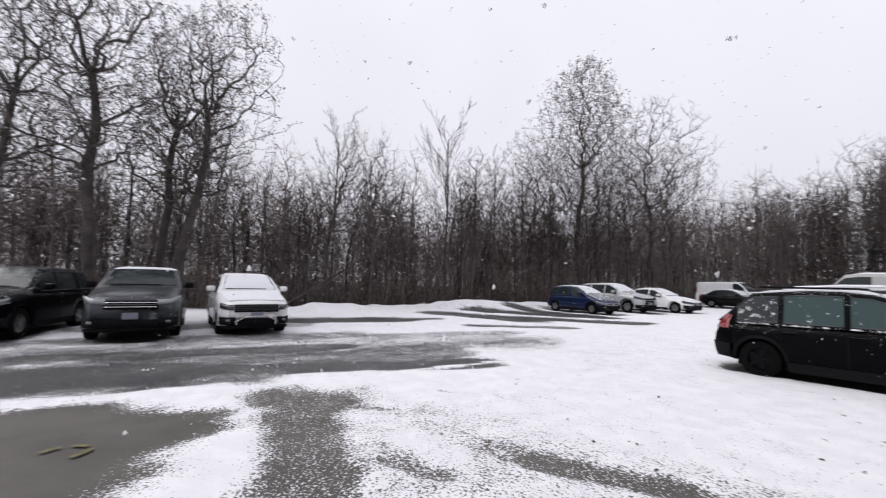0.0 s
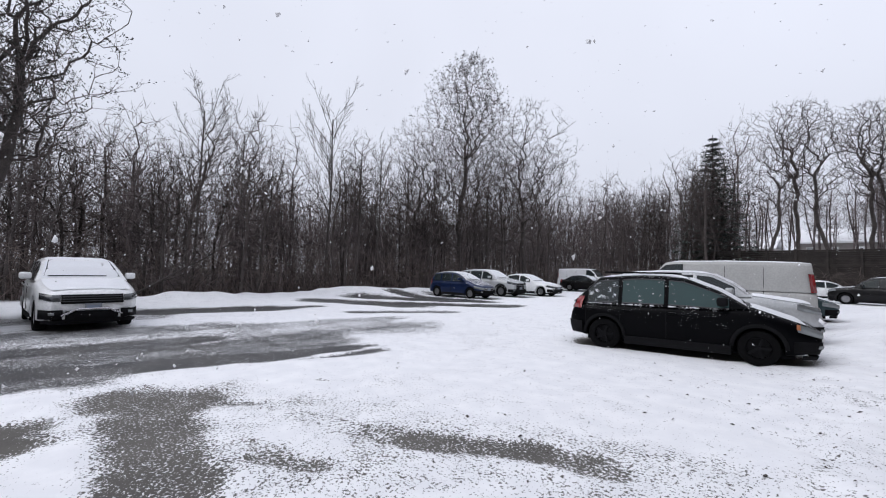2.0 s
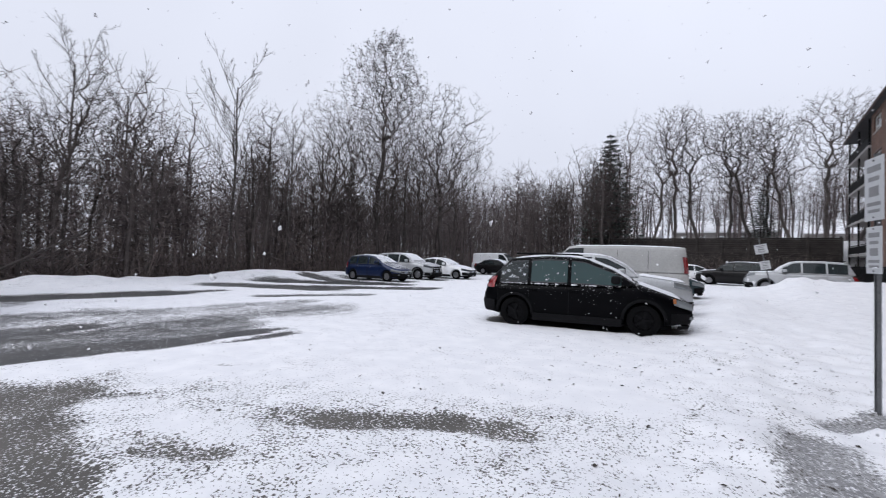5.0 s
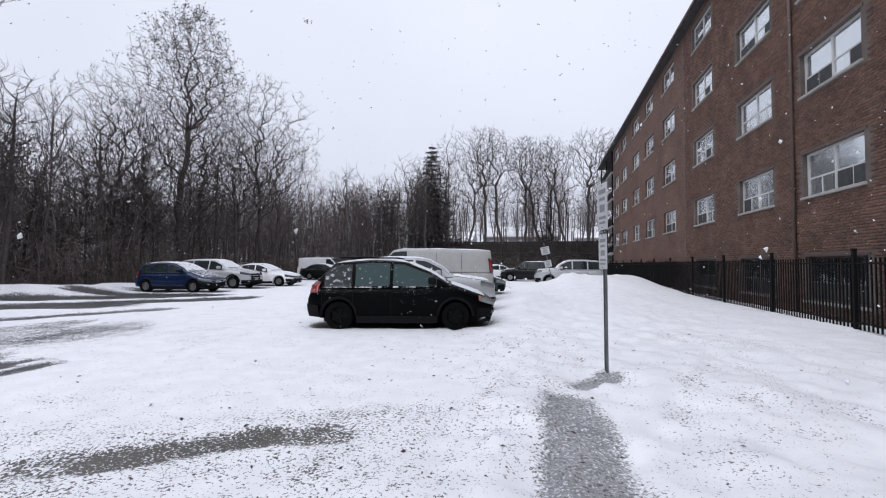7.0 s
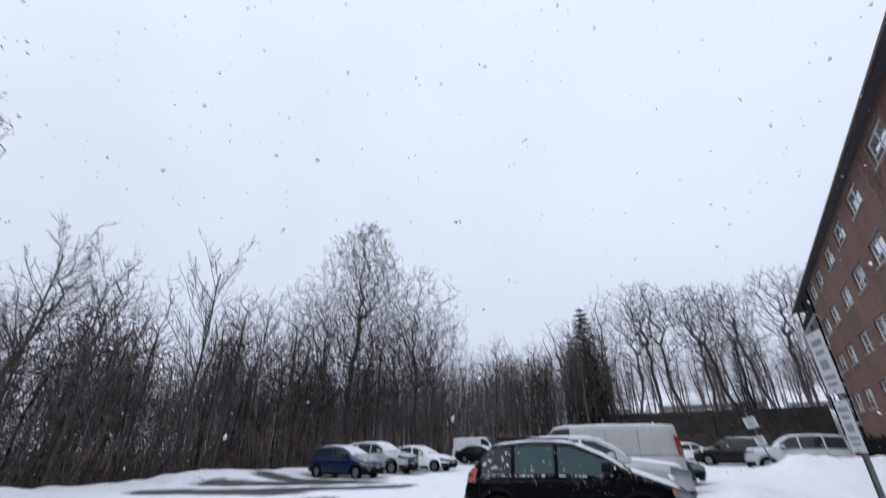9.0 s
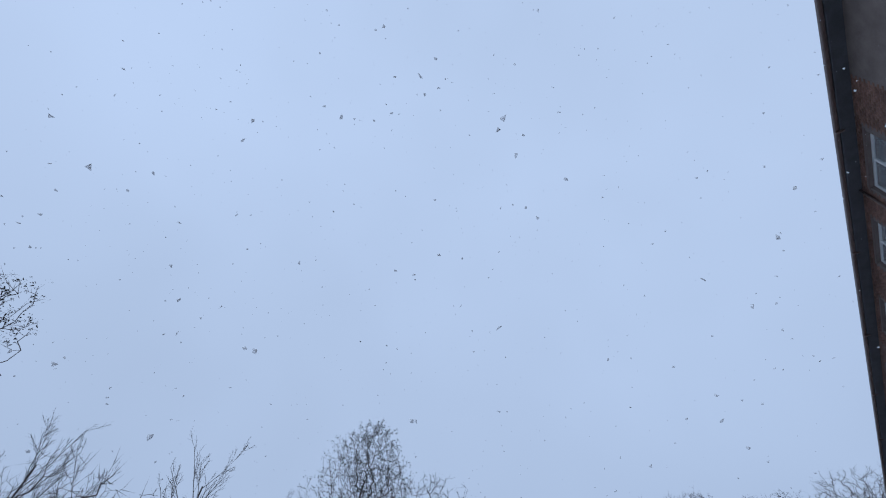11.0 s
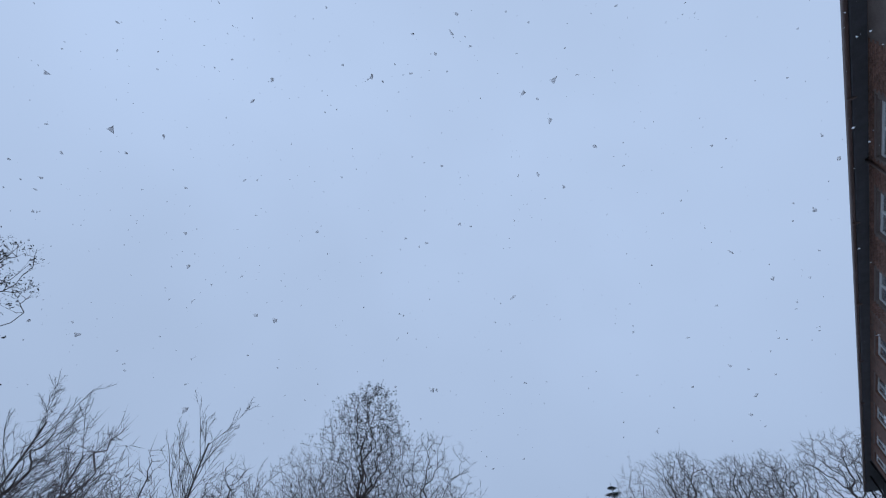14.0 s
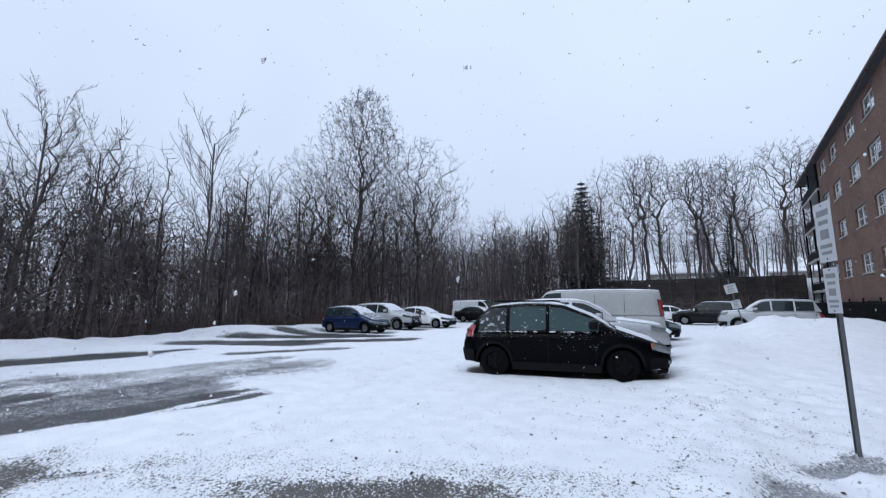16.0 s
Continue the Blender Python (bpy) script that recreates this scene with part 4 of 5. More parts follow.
def build_brush():
    """Saplings and brambles along the wood's edge."""
    r = np.random.RandomState(29)
    n = 8000
    y = r.uniform(-36, 56, n)
    x = woods_edge(y) - 0.7 - 13 * r.rand(n) ** 1.4
    back = r.rand(n) < 0.14
    y = np.where(back, r.uniform(50, 62, n), y)
    x = np.where(back, r.uniform(-30, -16.5, n), x)
    front = r.rand(n) < 0.11
    y = np.where(front, r.uniform(53.5, 55.2, n), y)
    x = np.where(front, r.uniform(-16, 6.5, n), x)
    z = terrain(x, y)
    h = (0.5 + 3.4 * r.rand(n) ** 1.8) * np.where(front, 0.8, 1.0)
    bend = r.normal(0, 0.42, (n, 2)) * h[:, None]
    p0 = np.stack([x, y, z - 0.05], 1)
    p1 = p0 + np.column_stack([bend * 0.4, h * 0.5])
    p2 = p1 + np.column_stack([bend * 0.8 + r.normal(0, 0.12, (n, 2)) * h[:, None], h * 0.5])
    w = 0.006 + 0.0035 * h
    one = np.column_stack([p0, p1, w, w * 0.7])
    two = np.column_stack([p1, p2, w * 0.75, w * 0.2])
    # short side twigs at all heights
    k = np.repeat(np.arange(n), 6)
    f = r.uniform(0.15, 1.0, (len(k), 1))
    c = np.where(f < 0.5, p0[k] + (p1[k] - p0[k]) * f * 2, p1[k] + (p2[k] - p1[k]) * (f * 2 - 1))
    e = np.column_stack([r.normal(0, 0.5, (len(k), 2)), r.uniform(-0.2, 0.7, len(k))]) * (0.3 + 0.22 * h[k, None])
    three = np.column_stack([c, c + e, w[k] * 0.55, w[k] * 0.2])
    v0, f0 = prisms(one, 3)
    v1, f1 = cones(np.concatenate([two, three]))
    tri = np.concatenate([f0[:, [0, 1, 2]], f0[:, [0, 2, 3]], f1 + len(v0)])
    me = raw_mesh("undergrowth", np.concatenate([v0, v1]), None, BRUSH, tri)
    return tagged(new("undergrowth", me), "tangled brown saplings and brambles at the wood's edge", "undergrowth", kind="stuff")


build_brush()


# ---- vehicles ----
def paint(name, color, dust=0.5, metal=0.3, coat=0.5, gloss=0.15):
    """Car paint with clear coat and a dusting of flakes."""
    m = material(name, color, 0.34, metal, 0.1, 1.5, 0, 30, None, 0, coat)
    n, l = m.node_tree.nodes, m.node_tree.links
    b = n["Principled BSDF"]
    b.inputs["Specular IOR Level"].default_value = gloss
    src = b.inputs["Base Color"].links[0].from_socket
    geo, tex, wide = n.new("ShaderNodeNewGeometry"), n.new("ShaderNodeTexNoise"), n.new("ShaderNodeTexNoise")
    tex.inputs["Scale"].default_value, tex.inputs["Detail"].default_value = 42, 2
    wide.inputs["Scale"].default_value, wide.inputs["Detail"].default_value = 2.0, 3
    l.new(geo.outputs["Position"], tex.inputs["Vector"])
    l.new(geo.outputs["Position"], wide.inputs["Vector"])
    sep = n.new("ShaderNodeSeparateXYZ")
    l.new(geo.outputs["Normal"], sep.inputs[0])
    up, add, add2, mr = n.new("ShaderNodeMath"), n.new("ShaderNodeMath"), n.new("ShaderNodeMath"), n.new("ShaderNodeMapRange")
    up.operation, up.inputs[1].default_value = "MULTIPLY", 0.3 * dust
    l.new(sep.outputs[2], up.inputs[0])
    l.new(up.outputs[0], add.inputs[0])
    l.new(tex.outputs[0], add.inputs[1])
    add2.operation = "MULTIPLY_ADD"
    add2.inputs[1].default_value = 0.25
    l.new(wide.outputs[0], add2.inputs[0])
    l.new(add.outputs[0], add2.inputs[2])
    mr.inputs[1].default_value, mr.inputs[2].default_value = 0.93 - 0.1 * dust, 0.98 - 0.1 * dust
    l.new(add2.outputs[0], mr.inputs[0])
    mix = n.new("ShaderNodeMix")
    mix.data_type = "RGBA"
    l.new(mr.outputs[0], mix.inputs[0])
    l.new(src, mix.inputs[6])
    mix.inputs[7].default_value = (0.8, 0.81, 0.83, 1)
    l.new(mix.outputs[2], b.inputs["Base Color"])
    return m


def patchy_snow(name, cover):
    m = material(name, (0.80, 0.81, 0.84), 0.8, 0, 0.04, 2.0, 0.5, 25)
    n, l = m.node_tree.nodes, m.node_tree.links
    geo, tex, mr = n.new("ShaderNodeNewGeometry"), n.new("ShaderNodeTexNoise"), n.new("ShaderNodeMapRange")
    tex.inputs["Scale"].default_value, tex.inputs["Detail"].default_value, tex.inputs["Roughness"].default_value = 9, 6, 0.75
    l.new(geo.outputs["Position"], tex.inputs["Vector"])
    l.new(tex.outputs[0], mr.inputs[0])
    mr.inputs[1].default_value, mr.inputs[2].default_value = 0.72 - 0.5 * cover, 0.80 - 0.5 * cover
    l.new(mr.outputs[0], n["Principled BSDF"].inputs["Alpha"])
    return m


RUBBER = material("tyre_rubber", (0.004, 0.004, 0.0045), 0.95, 0, 0.3, 8)
PLASTIC = material("black_plastic", (0.006, 0.006, 0.007), 0.8, 0, 0.25, 6)
CHROME = material("chrome", (0.6, 0.6, 0.62), 0.18, 1.0, 0.05, 5)
ALLOY = material("alloy_rim", (0.3, 0.3, 0.31), 0.35, 0.8, 0.15, 8)
STEELRIM = material("dark_steel_rim", (0.006, 0.006, 0.007), 0.6, 0.2, 0.2, 8)
TAIL = material("red_tail_lens", (0.22, 0.008, 0.01), 0.15, 0, 0.15, 8, coat=0.5)
AMBER = material("amber_lens", (0.55, 0.2, 0.06), 0.2, 0, 0.15, 8, coat=0.5)
LENS = material("headlight_lens", (0.2, 0.215, 0.22), 0.12, 0.2, 0.2, 9, coat=0.8)
DARKLENS = material("smoked_headlight_lens", (0.05, 0.055, 0.06), 0.12, 0.2, 0.3, 9, coat=0.8)
PLATE = material("plate_white", (0.22, 0.235, 0.26), 0.5, 0, 0.05, 9)
PLATEINK = material("plate_bar", (0.2, 0.23, 0.3), 0.5, 0, 0.05, 9)
CARGLASS = glass_material("car_glass", (0.02, 0.028, 0.03), 0.93)
LIGHTGLASS = glass_material("frosted_car_glass", (0.03, 0.06, 0.06), 0.96)
for g_ in (RUBBER, PLASTIC, STEELRIM):
    g_.node_tree.nodes["Principled BSDF"].inputs["Specular IOR Level"].default_value = 0.12
for g_ in (CARGLASS, LIGHTGLASS):
    g_.node_tree.nodes["Principled BSDF"].inputs["IOR"].default_value = 1.45
    g_.node_tree.nodes["Principled BSDF"].inputs["Specular IOR Level"].default_value = 0.5
SNOWFULL = patchy_snow("car_snow_thick", 1.1)
SNOWHALF = patchy_snow("car_snow_thin", 0.5)
SNOWDUST = patchy_snow("car_snow_dusting", 0.2)
SNOWTHIN = patchy_snow("car_snow_speckled", 0.33)
DULLTRIM = material("dull_window_trim", (0.05, 0.052, 0.055), 0.4, 0.5, 0.2, 8)
SNOWMOST = patchy_snow("car_snow_broken", 0.72)


def poly(points):
    xs, zs = np.array(sorted(points)).T
    return lambda x: np.interp(x, xs, zs)


def grid_mesh(name, pts, mat, parent, label="", thick=0.0, normal=None):
    """A sheet of points (rows x columns x 3), with a rim turned in by thick along -normal."""
    a, b = pts.shape[:2]
    verts = pts.reshape(-1, 3)
    idx = np.arange(a * b).reshape(a, b)
    quads = np.stack([idx[:-1, :-1], idx[:-1, 1:], idx[1:, 1:], idx[1:, :-1]], -1).reshape(-1, 4)
    faces = [tuple(int(i) for i in q) for q in quads]
    verts = [tuple(v) for v in verts]
    if thick:
        ring = list(idx[0]) + list(idx[1:, -1]) + list(idx[-1, ::-1][1:]) + list(idx[::-1, 0][1:-1])
        n0 = len(verts)
        nv = np.array(normal) * thick
        verts += [tuple(np.array(verts[i]) - nv) for i in ring]
        m = len(ring)
        faces += [(int(ring[k]), n0 + k, n0 + (k + 1) % m, int(ring[(k + 1) % m])) for k in range(m)]
    return mesh_ob(name, verts, faces, mat, parent, label, True)


def lathe(profile, seg=28):
    """Ring of (radius, y) pairs round the y axis: corners and faces."""
    v, f, n = [], [], len(profile)
    for k in range(seg):
        a = 2 * math.pi * k / seg
        v += [(r * math.cos(a), y, r * math.sin(a)) for r, y in profile]
    for k in range(seg):
        for i in range(n - 1):
            p, q = k * n + i, ((k + 1) % seg) * n + i
            f.append((p, p + 1, q + 1, q))
    return v, f


def build_wheel(parent, x, y, R, side, rim_mat, spokes=5):
    w = new("wheel")
    w.parent, w.location = parent, (x, y, R)
    o = 0.11 * side
    prof = [(R * 0.62, -0.10), (R * 0.93, -0.11), (R, -0.075), (R, 0.075), (R * 0.93, 0.11), (R * 0.62, 0.10)]
    mesh_ob("tyre", *lathe(prof), RUBBER, w, smooth=True)
    v, f = lathe([(R * 0.64, 0.075 * side), (R * 0.58, 0.085 * side), (R * 0.55, 0.03 * side), (R * 0.05, 0.03 * side)], 28)
    bm = bmesh.new()
    bv = [bm.verts.new(p) for p in v]
    for q in f:
        bm.faces.new([bv[i] for i in q])
    for k in range(spokes):
        bmesh.ops.create_cube(bm, size=1, matrix=Matrix.Rotation(2 * math.pi * k / spokes, 4, "Y") @ Matrix.Translation((R * 0.32, 0.065 * side, 0)) @ Matrix.Diagonal((R * 0.52, 0.03, R * 0.15, 1)))
    bmesh.ops.create_cone(bm, cap_ends=True, segments=12, radius1=R * 0.14, radius2=R * 0.12, depth=0.04, matrix=Matrix.Translation((0, 0.07 * side, 0)) @ Matrix.Rotation(radians(90), 4, "X"))
    part("rim", bm, rim_mat, w)


def build_vehicle(name, label, x, y, heading, L, W, H, wb, R, body, nose, hood, cowl_x, belt, ws_x, rear_x, base_x, deck=None, fo=None, snow=(1, 1, 1), rim=None,
                  clear=0.2, glass=None, lamp=None, grille="bar", doors=(0.35, -0.75, -1.75), tail_z=(0.75, 1.05), category="car", van=False, cladding=False, rails=False, roof_drop=0.07, z0=0.0, mirror=None, amber=False, skid=False, lamp_drop=0.0):
    """A car: x forward, y left. Heights: nose, hood at the cowl, belt line, deck; places along x: cowl, windscreen top, roof's rear end, rear window's foot."""
    c = tagged(new(name), label, category, group="parked vehicles")
    c.matrix_world = pose(x, y, z0, 0, 0, heading)
    h2 = L / 2
    fo = fo or (L - wb) * 0.46
    xf, xr = h2 - fo, h2 - fo - wb
    deck = deck or belt
    dusty, trim = cladding and amber, DULLTRIM
    glass, rim, lamp, mirror = glass or CARGLASS, rim or ALLOY, lamp or LENS, mirror or body
    top = poly([(h2, nose - 0.12), (h2 - 0.05, nose - 0.03), (h2 - 0.16, nose), (cowl_x, hood), (cowl_x - 0.6, belt), (base_x, deck), (-h2 + 0.1, deck - 0.02), (-h2, deck - 0.1)])
    roof = poly([(cowl_x, hood - 0.02), ((cowl_x * 0.55 + ws_x * 0.45), hood + (H - hood) * 0.5), (ws_x, H - 0.045), (ws_x - 0.35, H - 0.008), ((ws_x + rear_x) / 2, H), (rear_x, H - roof_drop), (base_x, deck - 0.02)])
    wid = lambda a: W / 2 * (1 - 0.05 * np.abs(a / h2) ** 3 - 0.2 * np.abs(a / h2) ** 11)
    bulge = 0.015 if van else 0.15
    tuck = lambda a, z: -math.copysign(1, a) * bulge * float(np.clip((abs(a) - h2 + 0.4) / 0.4, 0, 1)) * ((z - 0.56) / 0.45) ** 2
    Ra = R + 0.055

    def arch(a):
        z = clear + 0.05
        for xw in (xf, xr):
            if abs(a - xw) < Ra:
                z = max(z, R + math.sqrt(Ra * Ra - (a - xw) ** 2))
        return z

    xs = set(np.linspace(-h2, h2, 26)) | {h2 - 0.03, h2 - 0.08, h2 - 0.16, -h2 + 0.03, -h2 + 0.1, cowl_x, base_x}
    for xw in (xf, xr):
        xs |= {xw + s * Ra * q for s in (-1, 1) for q in (1.001, 0.99, 0.93, 0.8, 0.6, 0.3, 0)}
    verts, faces, xs = [], [], sorted(xs)
    for a in xs:
        w, s, zb, za = float(wid(a)), float(top(a)), clear + 0.1 * float(np.clip((abs(a) - h2 + 0.75) / 0.6, 0, 1)), arch(a)
        half = [(0, zb), (w - 0.27, zb), (w - 0.27, max(za, zb)), (w - 0.035, max(za, zb)), (w - 0.008, max(za, zb) + 0.02), (w, zb + (s - zb) * 0.5 if za < zb + 0.2 else max(za + 0.03, zb + (s - zb) * 0.5)),
                (w - 0.006, s - 0.18), (w - 0.035, s - 0.085), (w - 0.11, s - 0.015), (w * 0.55, s + 0.022), (0, s + 0.03)]
        ring = [(a + tuck(a, z), b_, z) for b_, z in half] + [(a + tuck(a, z), -b_, z) for b_, z in half[-2:0:-1]]
        verts += ring
    m = len(ring)
    for k in range(len(xs) - 1):
        faces += [(k * m + i, k * m + (i + 1) % m, (k + 1) * m + (i + 1) % m, (k + 1) * m + i) for i in range(m)]
    faces += [tuple(range(m))[::-1], tuple(range((len(xs) - 1) * m, len(xs) * m))]
    bd = mesh_ob("body", verts, faces, body, c, smooth=True)
    # greenhouse
    tum = 0.3 if not van else 0.1
    gh = lambda a: max(float(roof(a)) - float(top(a)), 0.0)
    gw = lambda a, v: float(wid(a)) - 0.05 - tum * gh(a) * v - (0.02 if v > 0.95 else 0)

    def side(a, v, off=0.0):
        return (gw(a, v) + off, float(top(a)) - 0.03 + (gh(a) + 0.03 - 0.045) * v)

    gx = sorted(set(np.linspace(base_x, cowl_x, 26)) | {ws_x, rear_x})
    verts, faces = [], []
    for a in gx:
        g = [side(a, v) for v in (0, 0.5, 0.92, 1.0)]
        wt, zt = g[-1]
        g += [(wt - 0.07, zt + 0.035), (wt * 0.5, zt + 0.05), (0, zt + 0.055)]
        ring = [(a, b_, z) for b_, z in g] + [(a, -b_, z) for b_, z in g[-2::-1]]
        verts += ring
    m = len(ring)
    for k in range(len(gx) - 1):
        faces += [(k * m + i, k * m + i + 1, (k + 1) * m + i + 1, (k + 1) * m + i) for i in range(m - 1)]
    mesh_ob("roof_shell", verts, faces, body, c, smooth=True)

    def topgrid(a0, a1, u, off, n=9, noise_=0.0, k=11):
        out = np.zeros((n, k, 3))
        for i, a in enumerate(np.linspace(a0, a1, n)):
            g = side(a, 1.0)
            for j, t in enumerate(np.linspace(-u, u, k)):
                inner = 1 - abs(t) ** 3
                rim_ = 0 if i in (0, n - 1) or j in (0, k - 1) else 1
                z = g[1] + 0.035 + 0.02 * inner + off * (rim_ if noise_ else 1) + noise_ * rim_ * (0.5 + 0.5 * math.sin(a * 9 + t * 7) * math.cos(a * 4 - t * 11))
                out[i, j] = (a + off * 0.4, t * (g[0] - 0.05), z)
        return out

    def wrap(y0, y1, z0_, z1_, off, sgn, n=9, nz=3, slope=0.0, deep=0.3, rise=0.0):
        """Points on the nose (sgn 1) or tail (-1) between y0 and y1, following its curve."""
        aa = np.linspace(0, h2, 400)
        ww = wid(aa)
        pts = np.zeros((nz, n, 3))
        for i, z in enumerate(np.linspace(z0_, z1_, nz)):
            for j, yy in enumerate(np.linspace(y0, y1, n)):
                ok = np.where(ww >= abs(yy))[0]
                ax = aa[ok[-1]] if len(ok) else 0
                if ax < h2 - deep:
                    ax = h2 - deep
                    yy = math.copysign(float(wid(ax)), yy)
                rel = abs(yy) / (W / 2)
                side_off = off * (1 if rel > 0.9 else 0)
                ax = min(ax, h2)
                z_ = z + slope * abs(yy) + rise * (h2 - ax)
                pts[i, j] = (sgn * (ax + off + tuck(ax, z_)), yy + math.copysign(side_off, yy), z_)
        return pts

    def front(name_, y0, y1, z0_, z1_, mat, off=0.012, sgn=1, slope=0.0, parent=None, label_="", deep=0.3, rise=0.0):
        return grid_mesh(name_, wrap(y0, y1, z0_, z1_, off, sgn, n=13, slope=slope, deep=deep, rise=rise), mat, parent or c, label_, 0.05, (sgn, 0, 0))

    # glass
    gap = 0.04
    if not van:
        grid_mesh("windscreen", topgrid(cowl_x - 0.1, ws_x + 0.03, 0.93, 0.012), glass, c)
        grid_mesh("rear_window", topgrid(rear_x - 0.04, base_x + 0.06, 0.88, 0.012), glass, c)
        cuts = list(doors)
    else:
        grid_mesh("windscreen", topgrid(cowl_x - 0.08, ws_x + 0.03, 0.93, 0.012), glass, c)
        cuts = [doors[0]]
    edges = [cowl_x - 0.32] + cuts
    for s in (1, -1):
        for k in range(len(edges) - 1 if not van else 1):
            a0, a1 = edges[k] - (gap if k else 0), (edges[k + 1] + gap) if len(edges) > 1 else edges[k] - 0.8
            pts = np.zeros((9, 4, 3))
            for i, a in enumerate(np.linspace(a0, a1, 9)):
                for j, v in enumerate((0.10, 0.4, 0.7, 0.9)):
                    yy, zz = side(a, v, 0.007)
                    pts[i, j] = (a, s * yy, zz)
            grid_mesh("side_window", pts, LIGHTGLASS if glass is LIGHTGLASS or (label.startswith("black hatch") and k < 2) else CARGLASS, c)
            # rubber and bright trim round the pane, snow caught on the ledge below it
            for nm, va, vb, mt, off in (("window_trim", 0.9, 0.94, trim, 0.011), ("belt_trim", 0.06, 0.1, trim, 0.011), ("ledge_snow", 0.0, 0.045, SNOWHALF, 0.02)):
                if nm == "ledge_snow" and not dusty:
                    continue
                pts = np.zeros((9, 2, 3))
                for i, a in enumerate(np.linspace(a0, a1, 9)):
                    for j, v in enumerate((va, vb)):
                        yy, zz = side(a, v, off)
                        pts[i, j] = (a, s * yy, zz)
                grid_mesh(nm, pts, mt, c, thick=0.012, normal=(0, s, 0))
            if dusty:
                pts = np.zeros((9, 4, 3))
                for i, a in enumerate(np.linspace(a0 - 0.02, a1 + 0.02, 9)):
                    for j, v in enumerate((0.12, 0.4, 0.7, 0.88)):
                        yy, zz = side(a, v, 0.0105)
                        pts[i, j] = (a, s * yy, zz)
                grid_mesh("window_snow", pts, SNOWTHIN if k == 2 else SNOWDUST, c, "thin snow clinging to the glass")
        # door seams and handles
        for a in cuts:
            zt, zbm = float(top(a)) - 0.1, max(arch(a) + 0.03, clear + 0.16)
            box("door_seam", a - 0.006, a + 0.006, s * (float(wid(a)) - 0.012), s * (float(wid(a)) + 0.0025), zbm, zt, PLASTIC, c)
            if not van:
                hx = a + 0.12
                hb = box("door_handle", hx - 0.09, hx + 0.09, s * (float(wid(hx)) - 0.01), s * (float(wid(hx)) + 0.028), zt - 0.06, zt - 0.03, body, c, 0.008)
        if van:
            for a in doors[1:]:
                box("panel_seam", a - 0.006, a + 0.006, s * (float(wid(a)) - 0.012), s * (float(wid(a)) + 0.003), clear + 0.2, belt - 0.05, PLASTIC, c)
                y0, z0_ = side(a, 0.1)
                y1, z1_ = side(a, 0.85)
                mesh_ob("panel_seam", [(a - 0.006, s * (y0 + 0.004), z0_), (a + 0.006, s * (y0 + 0.004), z0_), (a + 0.006, s * (y1 + 0.004), z1_), (a - 0.006, s * (y1 + 0.004), z1_)], [(0, 1, 2, 3)], PLASTIC, c)
            box("rub_strip", xr + Ra + 0.05, xf - Ra - 0.05, s * (float(wid(0)) - 0.01), s * (float(wid(0)) + 0.012), 0.72, 0.79, PLASTIC, c)
            front("rear_door_seam", -0.008, 0.008, clear + 0.4, belt - 0.1, PLASTIC, 0.012, -1)
        # mirror
        mx = cowl_x - 0.42
        bm = box_bm(mx - 0.09, mx + 0.09, s * (float(wid(mx)) - 0.02), s * (float(wid(mx)) + 0.2), float(top(mx)) + 0.03, float(top(mx)) + 0.19, 0.045)
        part("mirror", bm, mirror, c, smooth=True)
        # sill
        sy = float(wid(0))
        box("sill", xr + Ra + 0.03, xf - Ra - 0.03, s * (sy - 0.06), s * (sy - 0.004 + (0.012 if cladding else 0)), clear - 0.03, clear + 0.13, PLASTIC, c, 0.015)
        if cladding:
            for xw in (xf, xr):
                pts = np.zeros((13, 2, 3))
                for i, an in enumerate(np.linspace(0.02, math.pi - 0.02, 13)):
                    for j, rr in enumerate((Ra - 0.005, Ra + 0.06)):
                        ax = xw + rr * math.cos(an)
                        pts[i, j] = (ax, s * (float(wid(ax)) + 0.012), R + rr * math.sin(an))
                grid_mesh("arch_cladding", pts, PLASTIC, c, thick=0.03, normal=(0, s, 0))
        for xw in (xf, xr):
            build_wheel(c, xw, s * (W / 2 - 0.14), R, s, rim)
        if rails:
            pts = []
            box("roof_rail", rear_x + 0.1, ws_x - 0.15, s * (gw(0, 1) - 0.1), s * (gw(0, 1) - 0.06), H + 0.02, H + 0.055, PLASTIC, c, 0.012)

    hw = W / 2
    # nose
    for s in (1, -1):
        if amber:
            front("headlight", s * hw * 0.6, s * hw * 0.99, nose - 0.22, nose - 0.1, lamp, 0.014, slope=0.05, deep=0.3, rise=0.3)
        elif skid:
            front("headlight", s * hw * 0.6, s * hw * 0.99, nose - 0.25, nose - 0.11, lamp, 0.016, slope=0.04, deep=0.34, rise=0.1)
        else:
            front("headlight", s * hw * 0.5, s * hw * 0.99, nose - 0.25 - lamp_drop, nose - 0.12 - lamp_drop, lamp, 0.014, slope=0.07, deep=0.42, rise=0.16)
        if amber:
            front("indicator", s * hw * 0.955, s * hw * 0.995, nose - 0.19, nose - 0.1, AMBER, 0.022, slope=0.05, deep=0.32, rise=0.3)
        front("fog_surround", s * hw * 0.55, s * hw * 0.99, clear + 0.1, clear + 0.3, PLASTIC, 0.013, deep=0.35)
        front("fog_lamp", s * hw * 0.7, s * hw * 0.8, clear + 0.19, clear + 0.25, LENS, 0.03)
